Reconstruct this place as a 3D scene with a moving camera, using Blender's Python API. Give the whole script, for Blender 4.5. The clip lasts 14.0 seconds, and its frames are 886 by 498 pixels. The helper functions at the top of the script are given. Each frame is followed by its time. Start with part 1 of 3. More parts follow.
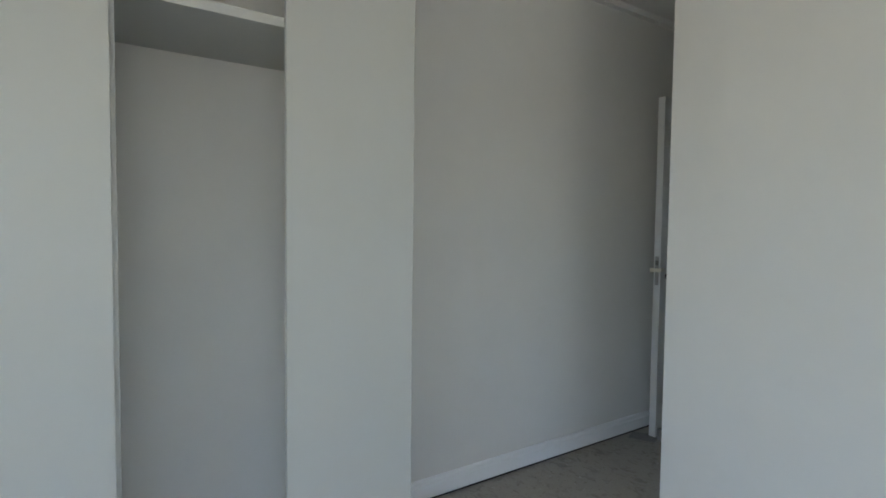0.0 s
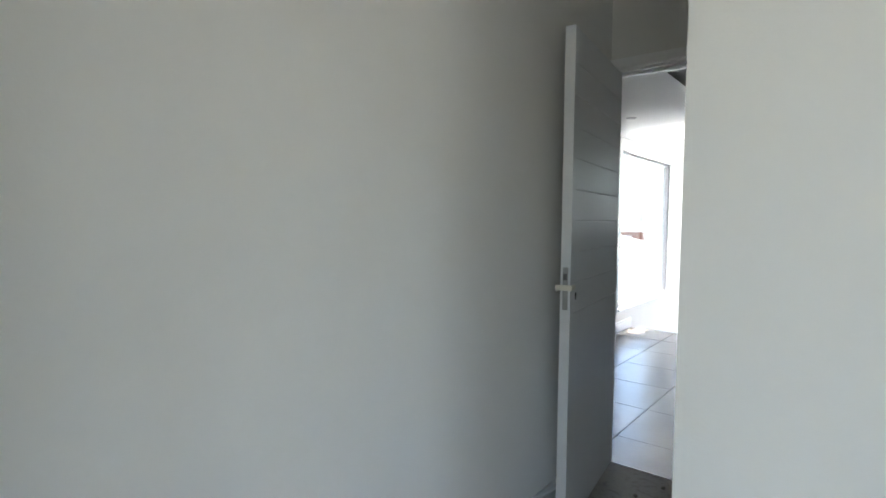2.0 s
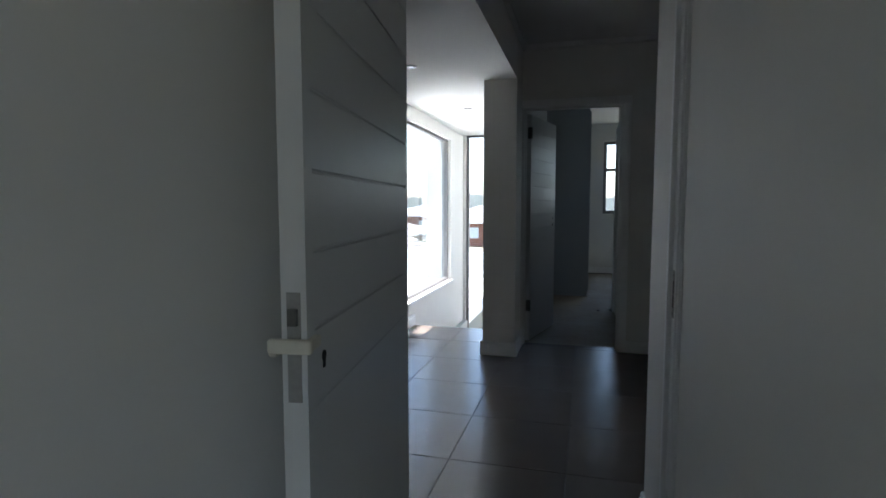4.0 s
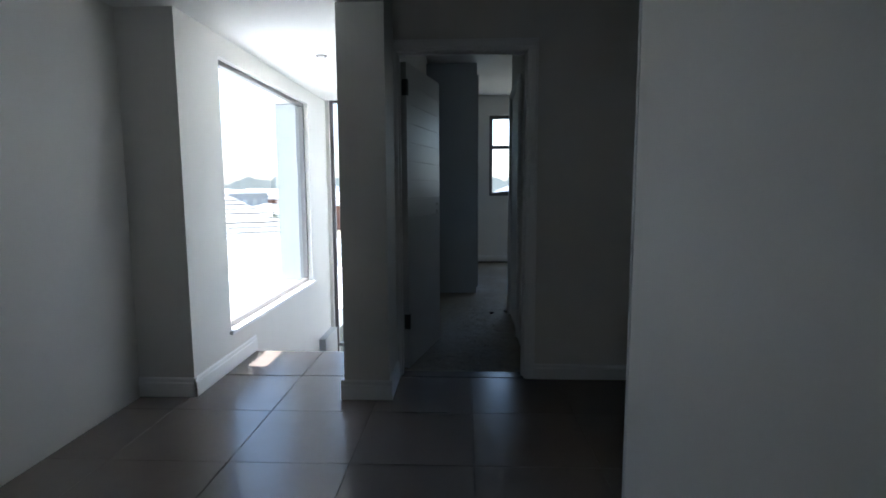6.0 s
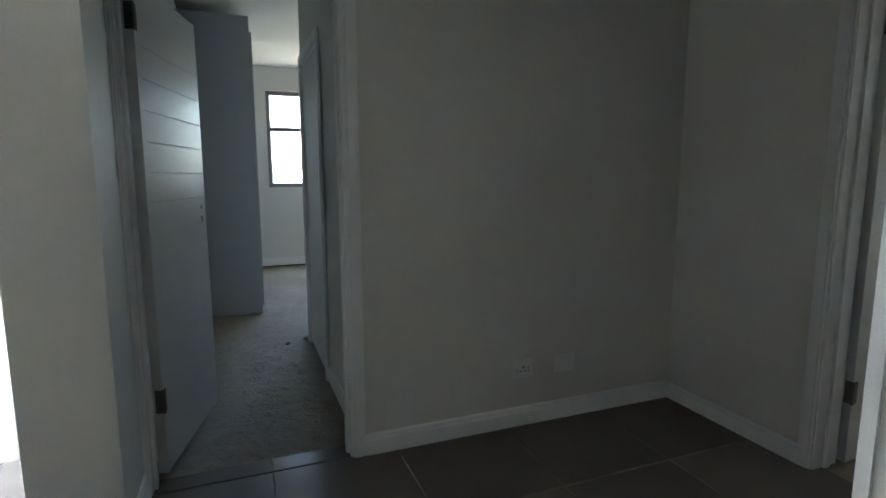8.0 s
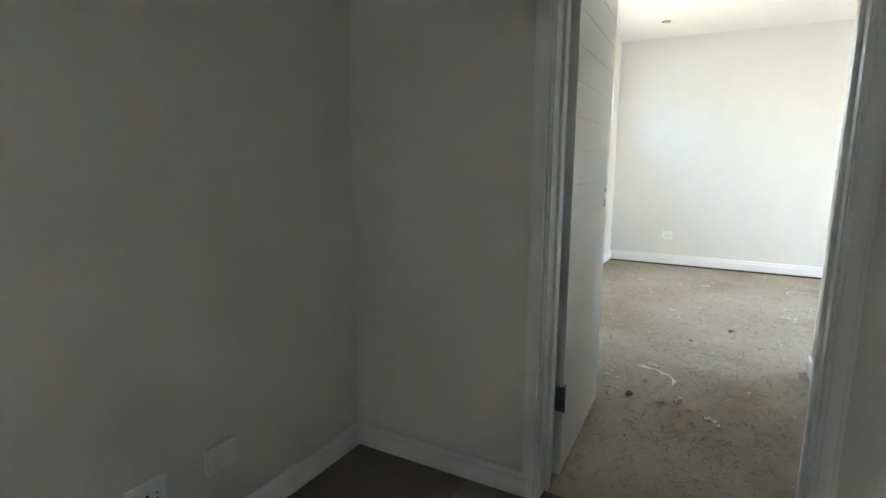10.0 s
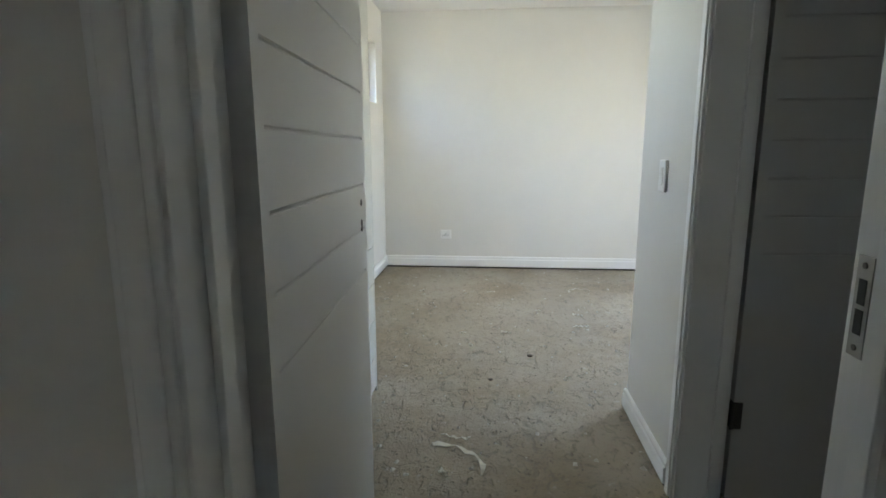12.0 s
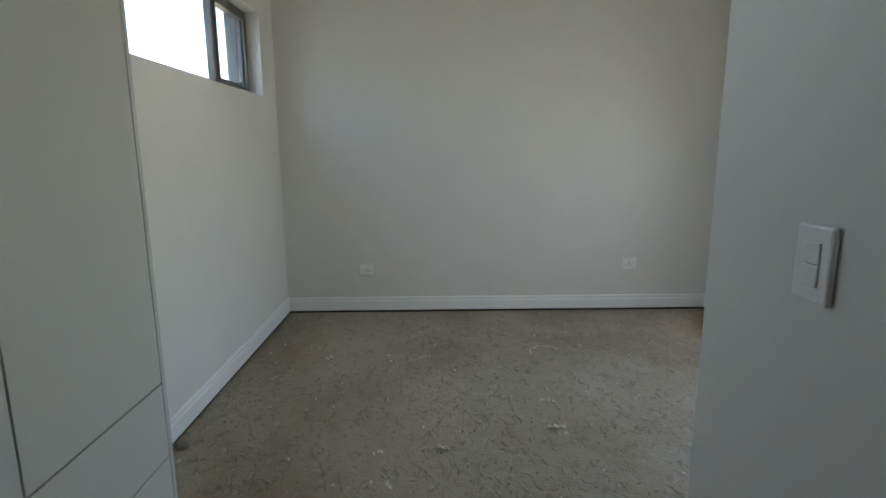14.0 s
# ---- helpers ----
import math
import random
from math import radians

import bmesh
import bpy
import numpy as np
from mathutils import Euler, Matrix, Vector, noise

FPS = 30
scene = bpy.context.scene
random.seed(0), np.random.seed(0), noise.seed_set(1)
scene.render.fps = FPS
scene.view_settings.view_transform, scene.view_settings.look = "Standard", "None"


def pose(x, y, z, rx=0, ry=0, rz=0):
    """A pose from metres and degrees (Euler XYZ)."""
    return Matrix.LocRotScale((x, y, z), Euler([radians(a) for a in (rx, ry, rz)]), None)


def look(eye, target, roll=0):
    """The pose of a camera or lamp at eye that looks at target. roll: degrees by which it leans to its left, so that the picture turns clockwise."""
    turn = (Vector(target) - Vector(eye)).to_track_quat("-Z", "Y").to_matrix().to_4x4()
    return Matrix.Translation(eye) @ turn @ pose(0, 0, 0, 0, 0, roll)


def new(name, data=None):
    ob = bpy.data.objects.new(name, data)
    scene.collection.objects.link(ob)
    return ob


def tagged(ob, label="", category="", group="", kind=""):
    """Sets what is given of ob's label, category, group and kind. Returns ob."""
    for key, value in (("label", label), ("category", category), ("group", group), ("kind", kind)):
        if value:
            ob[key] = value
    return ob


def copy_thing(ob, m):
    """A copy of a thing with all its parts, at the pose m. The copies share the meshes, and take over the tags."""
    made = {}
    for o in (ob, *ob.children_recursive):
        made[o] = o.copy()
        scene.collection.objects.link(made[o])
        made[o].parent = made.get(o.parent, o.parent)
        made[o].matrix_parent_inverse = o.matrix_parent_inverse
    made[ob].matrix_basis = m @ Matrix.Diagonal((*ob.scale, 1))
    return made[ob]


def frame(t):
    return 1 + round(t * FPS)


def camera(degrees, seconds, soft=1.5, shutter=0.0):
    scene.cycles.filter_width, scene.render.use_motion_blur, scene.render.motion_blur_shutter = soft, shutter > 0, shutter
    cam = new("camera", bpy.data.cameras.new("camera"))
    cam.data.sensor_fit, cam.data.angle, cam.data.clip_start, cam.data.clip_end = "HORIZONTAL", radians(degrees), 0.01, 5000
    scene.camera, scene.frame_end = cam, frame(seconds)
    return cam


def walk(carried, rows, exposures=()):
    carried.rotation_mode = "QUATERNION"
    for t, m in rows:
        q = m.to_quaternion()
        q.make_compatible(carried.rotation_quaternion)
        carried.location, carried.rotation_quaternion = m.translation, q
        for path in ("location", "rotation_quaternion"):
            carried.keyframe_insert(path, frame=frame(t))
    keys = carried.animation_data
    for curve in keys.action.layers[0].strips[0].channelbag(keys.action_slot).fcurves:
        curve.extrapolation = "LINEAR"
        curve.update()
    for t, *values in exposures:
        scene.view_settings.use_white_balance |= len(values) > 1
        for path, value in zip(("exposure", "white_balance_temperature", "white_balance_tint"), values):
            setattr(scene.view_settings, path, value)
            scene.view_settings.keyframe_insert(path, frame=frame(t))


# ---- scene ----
cam = camera(79.9, 14.0, soft=1.7)
walk(cam, [
    (0.0, pose(1.994, -6.754, 1.272, 87.39, -0.69, 55.76)),
    (0.5, pose(1.721, -6.574, 1.265, 86.95, -0.77, 53.14)),
    (1.0, pose(1.471, -6.345, 1.264, 87.12, -0.95, 49.26)),
    (1.5, pose(1.240, -6.114, 1.272, 87.13, -0.79, 44.93)),
    (2.0, pose(1.046, -5.867, 1.286, 86.77, -0.52, 38.77)),
    (2.5, pose(0.869, -5.611, 1.261, 86.86, -0.04, 32.64)),
    (3.0, pose(0.737, -5.317, 1.242, 86.67, 0.27, 26.52)),
    (3.2, pose(0.689, -5.178, 1.240, 86.53, 0.21, 23.89)),
    (5.3, pose(0.460, -3.780, 1.214, 84.24, 0.09, 6.18)),
    (5.5, pose(0.472, -3.642, 1.224, 83.95, 0.19, 5.28)),
    (6.0, pose(0.441, -3.345, 1.233, 83.41, 0.24, 2.36)),
    (6.5, pose(0.413, -3.050, 1.245, 82.94, 0.23, -1.73)),
    (7.0, pose(0.407, -2.782, 1.262, 82.50, 0.32, -7.39)),
    (7.5, pose(0.364, -2.527, 1.269, 82.28, 0.10, -14.11)),
    (8.0, pose(0.391, -2.257, 1.280, 81.92, 0.09, -21.38)),
    (8.5, pose(0.445, -2.017, 1.270, 81.77, 0.35, -31.13)),
    (9.0, pose(0.554, -1.789, 1.283, 81.46, 0.70, -42.15)),
    (9.2, pose(0.628, -1.688, 1.279, 81.24, 0.63, -46.08)),
    (11.3, pose(1.623, -1.220, 1.231, 79.71, -0.50, -79.62)),
    (11.5, pose(1.780, -1.211, 1.245, 79.68, -0.11, -81.39)),
    (12.0, pose(2.127, -1.194, 1.250, 79.51, 0.14, -84.73)),
    (12.5, pose(2.497, -1.193, 1.268, 79.19, 0.30, -86.66)),
    (13.0, pose(2.833, -1.214, 1.296, 79.21, 0.31, -87.83)),
    (13.5, pose(3.160, -1.242, 1.309, 79.24, 0.34, -89.14)),
    (14.0, pose(3.491, -1.266, 1.331, 79.38, 0.32, -90.97)),
], exposures=[
    (0.0, 2.9, 6450, 16), (1.5, 3.25, 6450, 16), (2.5, 3.6, 6350, 16), (3.2, 3.1, 6300, 16), (5.3, 2.1, 6000, 14), (6.0, 2.45, 6000, 14),
    (7.0, 3.15, 6100, 13), (7.5, 3.62, 6300, 12), (8.0, 4.2, 6550, 12), (9.0, 4.95, 6900, 12), (9.2, 4.95, 6900, 12), (11.3, 4.65, 6900, 12),
    (12.5, 3.9, 6900, 12), (14.0, 3.0, 6800, 12),
])

# ---- world and light ----
SUN_ELEVATION, SUN_AZIMUTH = 75.0, 275.0  # degrees; azimuth clockwise from +y
world = bpy.data.worlds.new("sky")
scene.world = world
world.use_nodes = True
wn = world.node_tree.nodes
sky = wn.new("ShaderNodeTexSky")
sky.sky_type, sky.sun_disc = "NISHITA", False
sky.sun_elevation, sky.sun_rotation = radians(SUN_ELEVATION), radians(SUN_AZIMUTH)
sky.air_density, sky.dust_density = 1.0, 2.0
world.node_tree.links.new(sky.outputs[0], wn["Background"].inputs[0])
wn["Background"].inputs[1].default_value = 0.15

sun = new("sun", bpy.data.lights.new("sun", "SUN"))
sun.data.energy, sun.data.angle, sun.data.color = 4.0, radians(0.5), (1.0, 0.96, 0.9)
az, el = radians(SUN_AZIMUTH), radians(SUN_ELEVATION)
toward = Vector((math.sin(az) * math.cos(el), math.cos(az) * math.cos(el), math.sin(el)))
sun.matrix_world = look(toward * 30, (0, 0, 0))


def window_light(name, eye, target, w, h, watts, color=(0.84, 0.93, 1.0)):
    """An area lamp in a window's opening, in place of the light from outside."""
    lamp = new(name, bpy.data.lights.new(name, "AREA"))
    lamp.data.shape, lamp.data.size, lamp.data.size_y = "RECTANGLE", w, h
    lamp.data.energy, lamp.data.color = watts, color
    lamp.matrix_world = look(eye, target)
    return lamp


window_light("skylight_bedroom", (3.4, -9.42, 1.35), (3.2, -6.5, -1.0), 2.6, 1.7, 1.8, (0.62, 0.82, 1.0))
window_light("ground_bounce_bedroom", (3.4, -9.40, 1.35), (3.2, -6.5, 3.6), 2.6, 1.7, 1.05, (1.0, 0.92, 0.78))
# two fill lamps in an added, unseen east window brighten the wardrobe bay
window_light("cool_fill_bedroom_east", (5.17, -7.5, 1.5), (2.0, -7.2, 0.2), 2.3, 1.2, 1.2, (0.70, 0.86, 1.0))
window_light("warm_fill_bedroom_east", (5.15, -7.5, 1.5), (2.0, -7.2, 2.8), 2.3, 1.2, 0.9, (1.0, 0.92, 0.80))
window_light("skylight_end_room", (1.94, 5.42, 1.75), (0.4, 0.8, 0.9), 2.1, 1.2, 0.7, (0.62, 0.82, 1.0))
window_light("skylight_strip", (6.36, -0.01, 2.0), (4.2, -2.0, 0.7), 2.1, 0.5, 0.55, (0.86, 0.94, 1.0))
window_light("skylight_far_room", (6.2, -3.58, 1.32), (6.1, -1.5, -0.4), 1.7, 1.6, 0.55, (0.84, 0.92, 1.0))
window_light("ground_bounce_far_room", (6.2, -3.56, 1.32), (6.1, -1.5, 3.0), 1.7, 1.6, 0.5, (1.0, 0.92, 0.80))


# ---- materials ----
def material(name, color, rough=0.6, metal=0.0, spec=0.5):
    m = bpy.data.materials.new(name)
    m.use_nodes = True
    b = m.node_tree.nodes["Principled BSDF"]
    b.inputs["Base Color"].default_value = (*color, 1)
    b.inputs["Roughness"].default_value = rough
    b.inputs["Metallic"].default_value = metal
    b.inputs["Specular IOR Level"].default_value = spec
    return m


def textured(name, c1, c2, scale, rough=0.6, rough2=None, bump=0.0, bump_scale=60.0, metal=0.0, spec=0.5,
             stain=None, stain_scale=0.8, stain_amount=0.5, detail=6.0, random_tint=0.0, stretch=(1, 1, 1), bump_distance=0.01):
    """Two colours mixed by noise, larger stains over it, and fine relief."""
    m = material(name, c1, rough, metal, spec)
    nt = m.node_tree
    N, L = nt.nodes, nt.links
    b = N["Principled BSDF"]
    geo = N.new("ShaderNodeNewGeometry")
    mp = N.new("ShaderNodeMapping")
    mp.inputs["Scale"].default_value = stretch
    L.new(geo.outputs["Position"], mp.inputs[0])
    n1 = N.new("ShaderNodeTexNoise")
    n1.inputs["Scale"].default_value, n1.inputs["Detail"].default_value = scale, detail
    n1.inputs["Roughness"].default_value = 0.65
    L.new(mp.outputs[0], n1.inputs["Vector"])
    r1 = N.new("ShaderNodeMapRange")
    r1.inputs[1].default_value, r1.inputs[2].default_value = 0.3, 0.7
    L.new(n1.outputs["Fac"], r1.inputs[0])
    mix = N.new("ShaderNodeMix")
    mix.data_type = "RGBA"
    mix.inputs["A"].default_value, mix.inputs["B"].default_value = (*c1, 1), (*c2, 1)
    L.new(r1.outputs[0], mix.inputs["Factor"])
    out = mix.outputs["Result"]
    if stain:
        n2 = N.new("ShaderNodeTexNoise")
        n2.inputs["Scale"].default_value, n2.inputs["Detail"].default_value = stain_scale, 5.0
        n2.inputs["Distortion"].default_value = 0.4
        L.new(geo.outputs["Position"], n2.inputs["Vector"])
        r2 = N.new("ShaderNodeMapRange")
        r2.inputs[1].default_value, r2.inputs[2].default_value = 0.42, 0.68
        r2.inputs[4].default_value = stain_amount
        L.new(n2.outputs["Fac"], r2.inputs[0])
        mx = N.new("ShaderNodeMix")
        mx.data_type = "RGBA"
        L.new(r2.outputs[0], mx.inputs["Factor"])
        L.new(out, mx.inputs["A"])
        mx.inputs["B"].default_value = (*stain, 1)
        out = mx.outputs["Result"]
    if random_tint:
        info = N.new("ShaderNodeObjectInfo")
        rr = N.new("ShaderNodeMapRange")
        rr.inputs[3].default_value, rr.inputs[4].default_value = 1 - random_tint, 1 + random_tint
        L.new(info.outputs["Random"], rr.inputs[0])
        hs = N.new("ShaderNodeHueSaturation")
        L.new(rr.outputs[0], hs.inputs["Value"])
        L.new(out, hs.inputs["Color"])
        out = hs.outputs[0]
    L.new(out, b.inputs["Base Color"])
    if rough2 is not None:
        rm = N.new("ShaderNodeMapRange")
        rm.inputs[3].default_value, rm.inputs[4].default_value = rough, rough2
        L.new(r1.outputs[0], rm.inputs[0])
        L.new(rm.outputs[0], b.inputs["Roughness"])
    if bump:
        n3 = N.new("ShaderNodeTexNoise")
        n3.inputs["Scale"].default_value, n3.inputs["Detail"].default_value = bump_scale, 4.0
        L.new(mp.outputs[0], n3.inputs["Vector"])
        bp = N.new("ShaderNodeBump")
        bp.inputs["Strength"].default_value, bp.inputs["Distance"].default_value = bump, bump_distance
        L.new(n3.outputs["Fac"], bp.inputs["Height"])
        L.new(bp.outputs[0], b.inputs["Normal"])
    return m


def screed(name, c1, c2, relief, patch):
    """Bare cement screed: mottled patches, trowel scratches and fine grit."""
    m = textured(name, c1, c2, 9.0, 0.55, 0.85, stain=patch, stain_scale=0.9, stain_amount=0.75)
    nt = m.node_tree
    N, L = nt.nodes, nt.links
    b = N["Principled BSDF"]
    out = b.inputs["Base Color"].links[0].from_socket
    geo = [n for n in N if n.bl_idname == "ShaderNodeNewGeometry"][0]

    def layer(scale, lo, hi, turn=0.0, stretch=(1, 1, 1), detail=4.0, distortion=0.0):
        mp = N.new("ShaderNodeMapping")
        mp.inputs["Rotation"].default_value[2] = radians(turn)
        mp.inputs["Scale"].default_value = stretch
        L.new(geo.outputs["Position"], mp.inputs[0])
        v = N.new("ShaderNodeTexNoise")
        v.inputs["Scale"].default_value, v.inputs["Detail"].default_value = scale, detail
        v.inputs["Distortion"].default_value = distortion
        L.new(mp.outputs[0], v.inputs["Vector"])
        r = N.new("ShaderNodeMapRange")
        r.inputs[1].default_value, r.inputs[2].default_value = lo, hi
        L.new(v.outputs["Fac"], r.inputs[0])
        return r.outputs[0]

    def scaled(fac, amount):
        k = N.new("ShaderNodeMath")
        k.operation = "MULTIPLY"
        k.inputs[1].default_value = amount
        L.new(fac, k.inputs[0])
        return k.outputs[0]

    def added(p, q):
        k = N.new("ShaderNodeMath")
        L.new(p, k.inputs[0])
        L.new(q, k.inputs[1])
        return k.outputs[0]

    def over(base, fac, color):
        mx = N.new("ShaderNodeMix")
        mx.data_type = "RGBA"
        L.new(fac, mx.inputs["Factor"])
        L.new(base, mx.inputs["A"])
        mx.inputs["B"].default_value = (*color, 1)
        return mx.outputs["Result"]

    grit = layer(95, 0.62, 0.72)
    scratch1 = layer(13, 0.57, 0.67, 25, (0.9, 1.3, 1), 6.0, 1.4)
    scratch2 = layer(15, 0.58, 0.68, -50, (0.8, 1.4, 1), 6.0, 1.4)
    pale = layer(22, 0.63, 0.74, 0, (1, 1, 1), 6.0, 0.5)
    out = over(out, scaled(grit, 0.7), (0.13, 0.115, 0.095))
    out = over(out, scaled(scratch1, 0.45), (0.15, 0.15, 0.125))
    out = over(out, scaled(scratch2, 0.45), (0.17, 0.15, 0.125))
    out = over(out, scaled(pale, 0.4), (0.52, 0.49, 0.44))
    L.new(out, b.inputs["Base Color"])
    height = added(added(scaled(layer(110, 0.3, 0.7), 0.35), scaled(layer(9, 0.3, 0.7), 0.6)), added(scaled(scratch1, -0.5), scaled(scratch2, -0.5)))
    bp = N.new("ShaderNodeBump")
    bp.inputs["Strength"].default_value, bp.inputs["Distance"].default_value = relief, 0.006
    L.new(height, bp.inputs["Height"])
    L.new(bp.outputs[0], b.inputs["Normal"])
    return m


WALL = textured("wall_paint", (0.735, 0.72, 0.68), (0.765, 0.75, 0.71), 3.0, 0.55, 0.66, bump=0.12, bump_scale=140, bump_distance=0.003)
CEIL = textured("ceiling_paint", (0.78, 0.77, 0.75), (0.81, 0.80, 0.78), 2.0, 0.8, bump=0.06, bump_scale=90, bump_distance=0.003)
TRIM = textured("white_gloss_paint", (0.83, 0.83, 0.82), (0.87, 0.87, 0.86), 5.0, 0.3, 0.42, bump=0.06, bump_scale=60, bump_distance=0.002)
DOOR = textured("satin_door_paint", (0.63, 0.63, 0.62), (0.67, 0.67, 0.655), 4.0, 0.28, 0.4, bump=0.05, bump_scale=80, bump_distance=0.002)
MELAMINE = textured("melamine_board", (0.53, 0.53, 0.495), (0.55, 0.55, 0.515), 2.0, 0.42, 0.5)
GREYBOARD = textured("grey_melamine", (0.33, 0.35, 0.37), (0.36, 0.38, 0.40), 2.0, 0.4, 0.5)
TILE = textured("porcelain_tile", (0.155, 0.132, 0.116), (0.168, 0.144, 0.127), 5.0, 0.25, spec=0.5, bump=0.03, bump_scale=40, random_tint=0.05, bump_distance=0.002)
GROUT = textured("grout", (0.10, 0.095, 0.09), (0.14, 0.13, 0.12), 30, 0.9)
SCREED = screed("cement_screed", (0.225, 0.178, 0.122), (0.335, 0.282, 0.206), 1.25, (0.42, 0.375, 0.305))
SCREED_SMOOTH = screed("smooth_cement_screed", (0.33, 0.295, 0.25), (0.39, 0.35, 0.30), 0.25, (0.43, 0.395, 0.35))
CONCRETE = textured("plaster_outside", (0.62, 0.63, 0.64), (0.70, 0.71, 0.72), 4, 0.8, bump=0.1)
ALU = textured("grey_aluminium", (0.16, 0.155, 0.155), (0.19, 0.185, 0.18), 8, 0.4, 0.5, metal=0.3)
STEEL = textured("brushed_steel", (0.30, 0.29, 0.28), (0.40, 0.39, 0.37), 40, 0.35, 0.5, metal=0.9)
HINGE = textured("dark_hinge_metal", (0.10, 0.10, 0.10), (0.16, 0.15, 0.14), 30, 0.45, metal=0.7)
BLACK = material("black_void", (0.012, 0.012, 0.012), 0.8)
BEZEL = material("grey_plastic", (0.55, 0.55, 0.55), 0.5)
CARD = textured("grey_card", (0.22, 0.215, 0.20), (0.28, 0.27, 0.25), 12, 0.85)
PLASTIC = textured("white_plastic", (0.84, 0.84, 0.82), (0.87, 0.87, 0.85), 9, 0.3)
PAPER = textured("masking_tape", (0.66, 0.62, 0.52), (0.72, 0.69, 0.60), 20, 0.8)
BRICKMAT = textured("cement_brick", (0.26, 0.25, 0.23), (0.36, 0.35, 0.33), 40, 0.95, bump=0.6, bump_scale=90)
CHIP = textured("plaster_chips", (0.45, 0.42, 0.36), (0.62, 0.59, 0.52), 30, 0.9)
CHIPDARK = textured("cement_crumbs", (0.16, 0.14, 0.12), (0.24, 0.21, 0.18), 30, 0.95)
ROOFWHITE = textured("white_roof_paint", (0.72, 0.72, 0.71), (0.80, 0.80, 0.79), 1.5, 0.8)
ROOFTILE = textured("concrete_roof_tile", (0.20, 0.19, 0.18), (0.27, 0.26, 0.245), 3, 0.8, random_tint=0.1)
ROOFGREY = textured("grey_sheet_roof", (0.14, 0.15, 0.165), (0.18, 0.19, 0.21), 2, 0.5)
HOUSE = textured("house_plaster", (0.42, 0.38, 0.33), (0.48, 0.44, 0.38), 2, 0.9)
HOUSEGREY = textured("grey_house_plaster", (0.29, 0.31, 0.33), (0.34, 0.36, 0.38), 2, 0.9)
HOUSEBRICK = textured("red_brick_far", (0.16, 0.075, 0.05), (0.21, 0.10, 0.07), 6, 0.9)
GRASS = textured("dry_grass", (0.15, 0.135, 0.085), (0.21, 0.19, 0.13), 0.6, 0.95)
LEAF = textured("foliage", (0.045, 0.075, 0.03), (0.09, 0.12, 0.05), 1.5, 0.8, random_tint=0.2)
BARK = textured("bark", (0.12, 0.09, 0.07), (0.18, 0.14, 0.10), 8, 0.9)

GLASS = bpy.data.materials.new("window_glass")
GLASS.use_nodes = True
gn, gl = GLASS.node_tree.nodes, GLASS.node_tree.links
gn.remove(gn["Principled BSDF"])
g_tr, g_gl, g_mix = gn.new("ShaderNodeBsdfTransparent"), gn.new("ShaderNodeBsdfGlossy"), gn.new("ShaderNodeMixShader")
g_lw, g_pow, g_fr = gn.new("ShaderNodeLayerWeight"), gn.new("ShaderNodeMath"), gn.new("ShaderNodeMapRange")
g_pow.operation, g_pow.inputs[1].default_value = "POWER", 4.0
g_fr.inputs[3].default_value, g_fr.inputs[4].default_value = 0.03, 0.6
gl.new(g_lw.outputs["Facing"], g_pow.inputs[0])
gl.new(g_pow.outputs[0], g_fr.inputs[0])
g_tr.inputs[0].default_value = (0.93, 0.96, 0.95, 1)
g_gl.inputs["Roughness"].default_value = 0.01
gl.new(g_fr.outputs[0], g_mix.inputs[0])
gl.new(g_tr.outputs[0], g_mix.inputs[1])
gl.new(g_gl.outputs[0], g_mix.inputs[2])
gl.new(g_mix.outputs[0], gn["Material Output"].inputs[0])

EXTERIOR = textured("grey_exterior_paint", (0.115, 0.13, 0.142), (0.13, 0.145, 0.157), 3.0, 0.8, bump=0.15, bump_scale=120, bump_distance=0.003)

# pale emission stands in for the air's haze over the far woods
HAZE_GLOW = bpy.data.materials.new("far_woods_haze_glow")
HAZE_GLOW.use_nodes = True
hn, hl = HAZE_GLOW.node_tree.nodes, HAZE_GLOW.node_tree.links
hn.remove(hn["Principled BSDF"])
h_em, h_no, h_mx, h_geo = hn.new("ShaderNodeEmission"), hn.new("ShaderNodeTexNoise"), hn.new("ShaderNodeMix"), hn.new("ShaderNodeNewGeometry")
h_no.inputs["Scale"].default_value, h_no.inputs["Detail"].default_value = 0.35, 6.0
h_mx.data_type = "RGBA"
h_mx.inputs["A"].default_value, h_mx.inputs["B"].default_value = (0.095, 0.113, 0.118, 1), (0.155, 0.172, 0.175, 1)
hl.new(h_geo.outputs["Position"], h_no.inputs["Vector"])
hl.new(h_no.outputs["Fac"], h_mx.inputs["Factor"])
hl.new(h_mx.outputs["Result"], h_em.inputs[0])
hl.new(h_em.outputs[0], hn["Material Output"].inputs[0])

LAMPGLASS = material("lamp_lens", (0.7, 0.7, 0.7), 0.2)


# ---- mesh helpers ----
def add_box(bm, a, b, bevel=0.0):
    """An upright box between two corners; bevel rounds all its edges."""
    lo = [min(p, q) for p, q in zip(a, b)]
    hi = [max(p, q) for p, q in zip(a, b)]
    m = Matrix.LocRotScale([(p + q) / 2 for p, q in zip(lo, hi)], None, [max(q - p, 1e-4) for p, q in zip(lo, hi)])
    made = bmesh.ops.create_cube(bm, size=1, matrix=m)
    if bevel:
        edges = {e for v in made["verts"] for e in v.link_edges}
        bmesh.ops.bevel(bm, geom=list(edges), offset=bevel, segments=2, affect="EDGES", profile=0.5)


def add_cyl(bm, m, r1, r2, depth, seg=16):
    bmesh.ops.create_cone(bm, cap_ends=True, segments=seg, radius1=r1, radius2=r2, depth=depth, matrix=m)


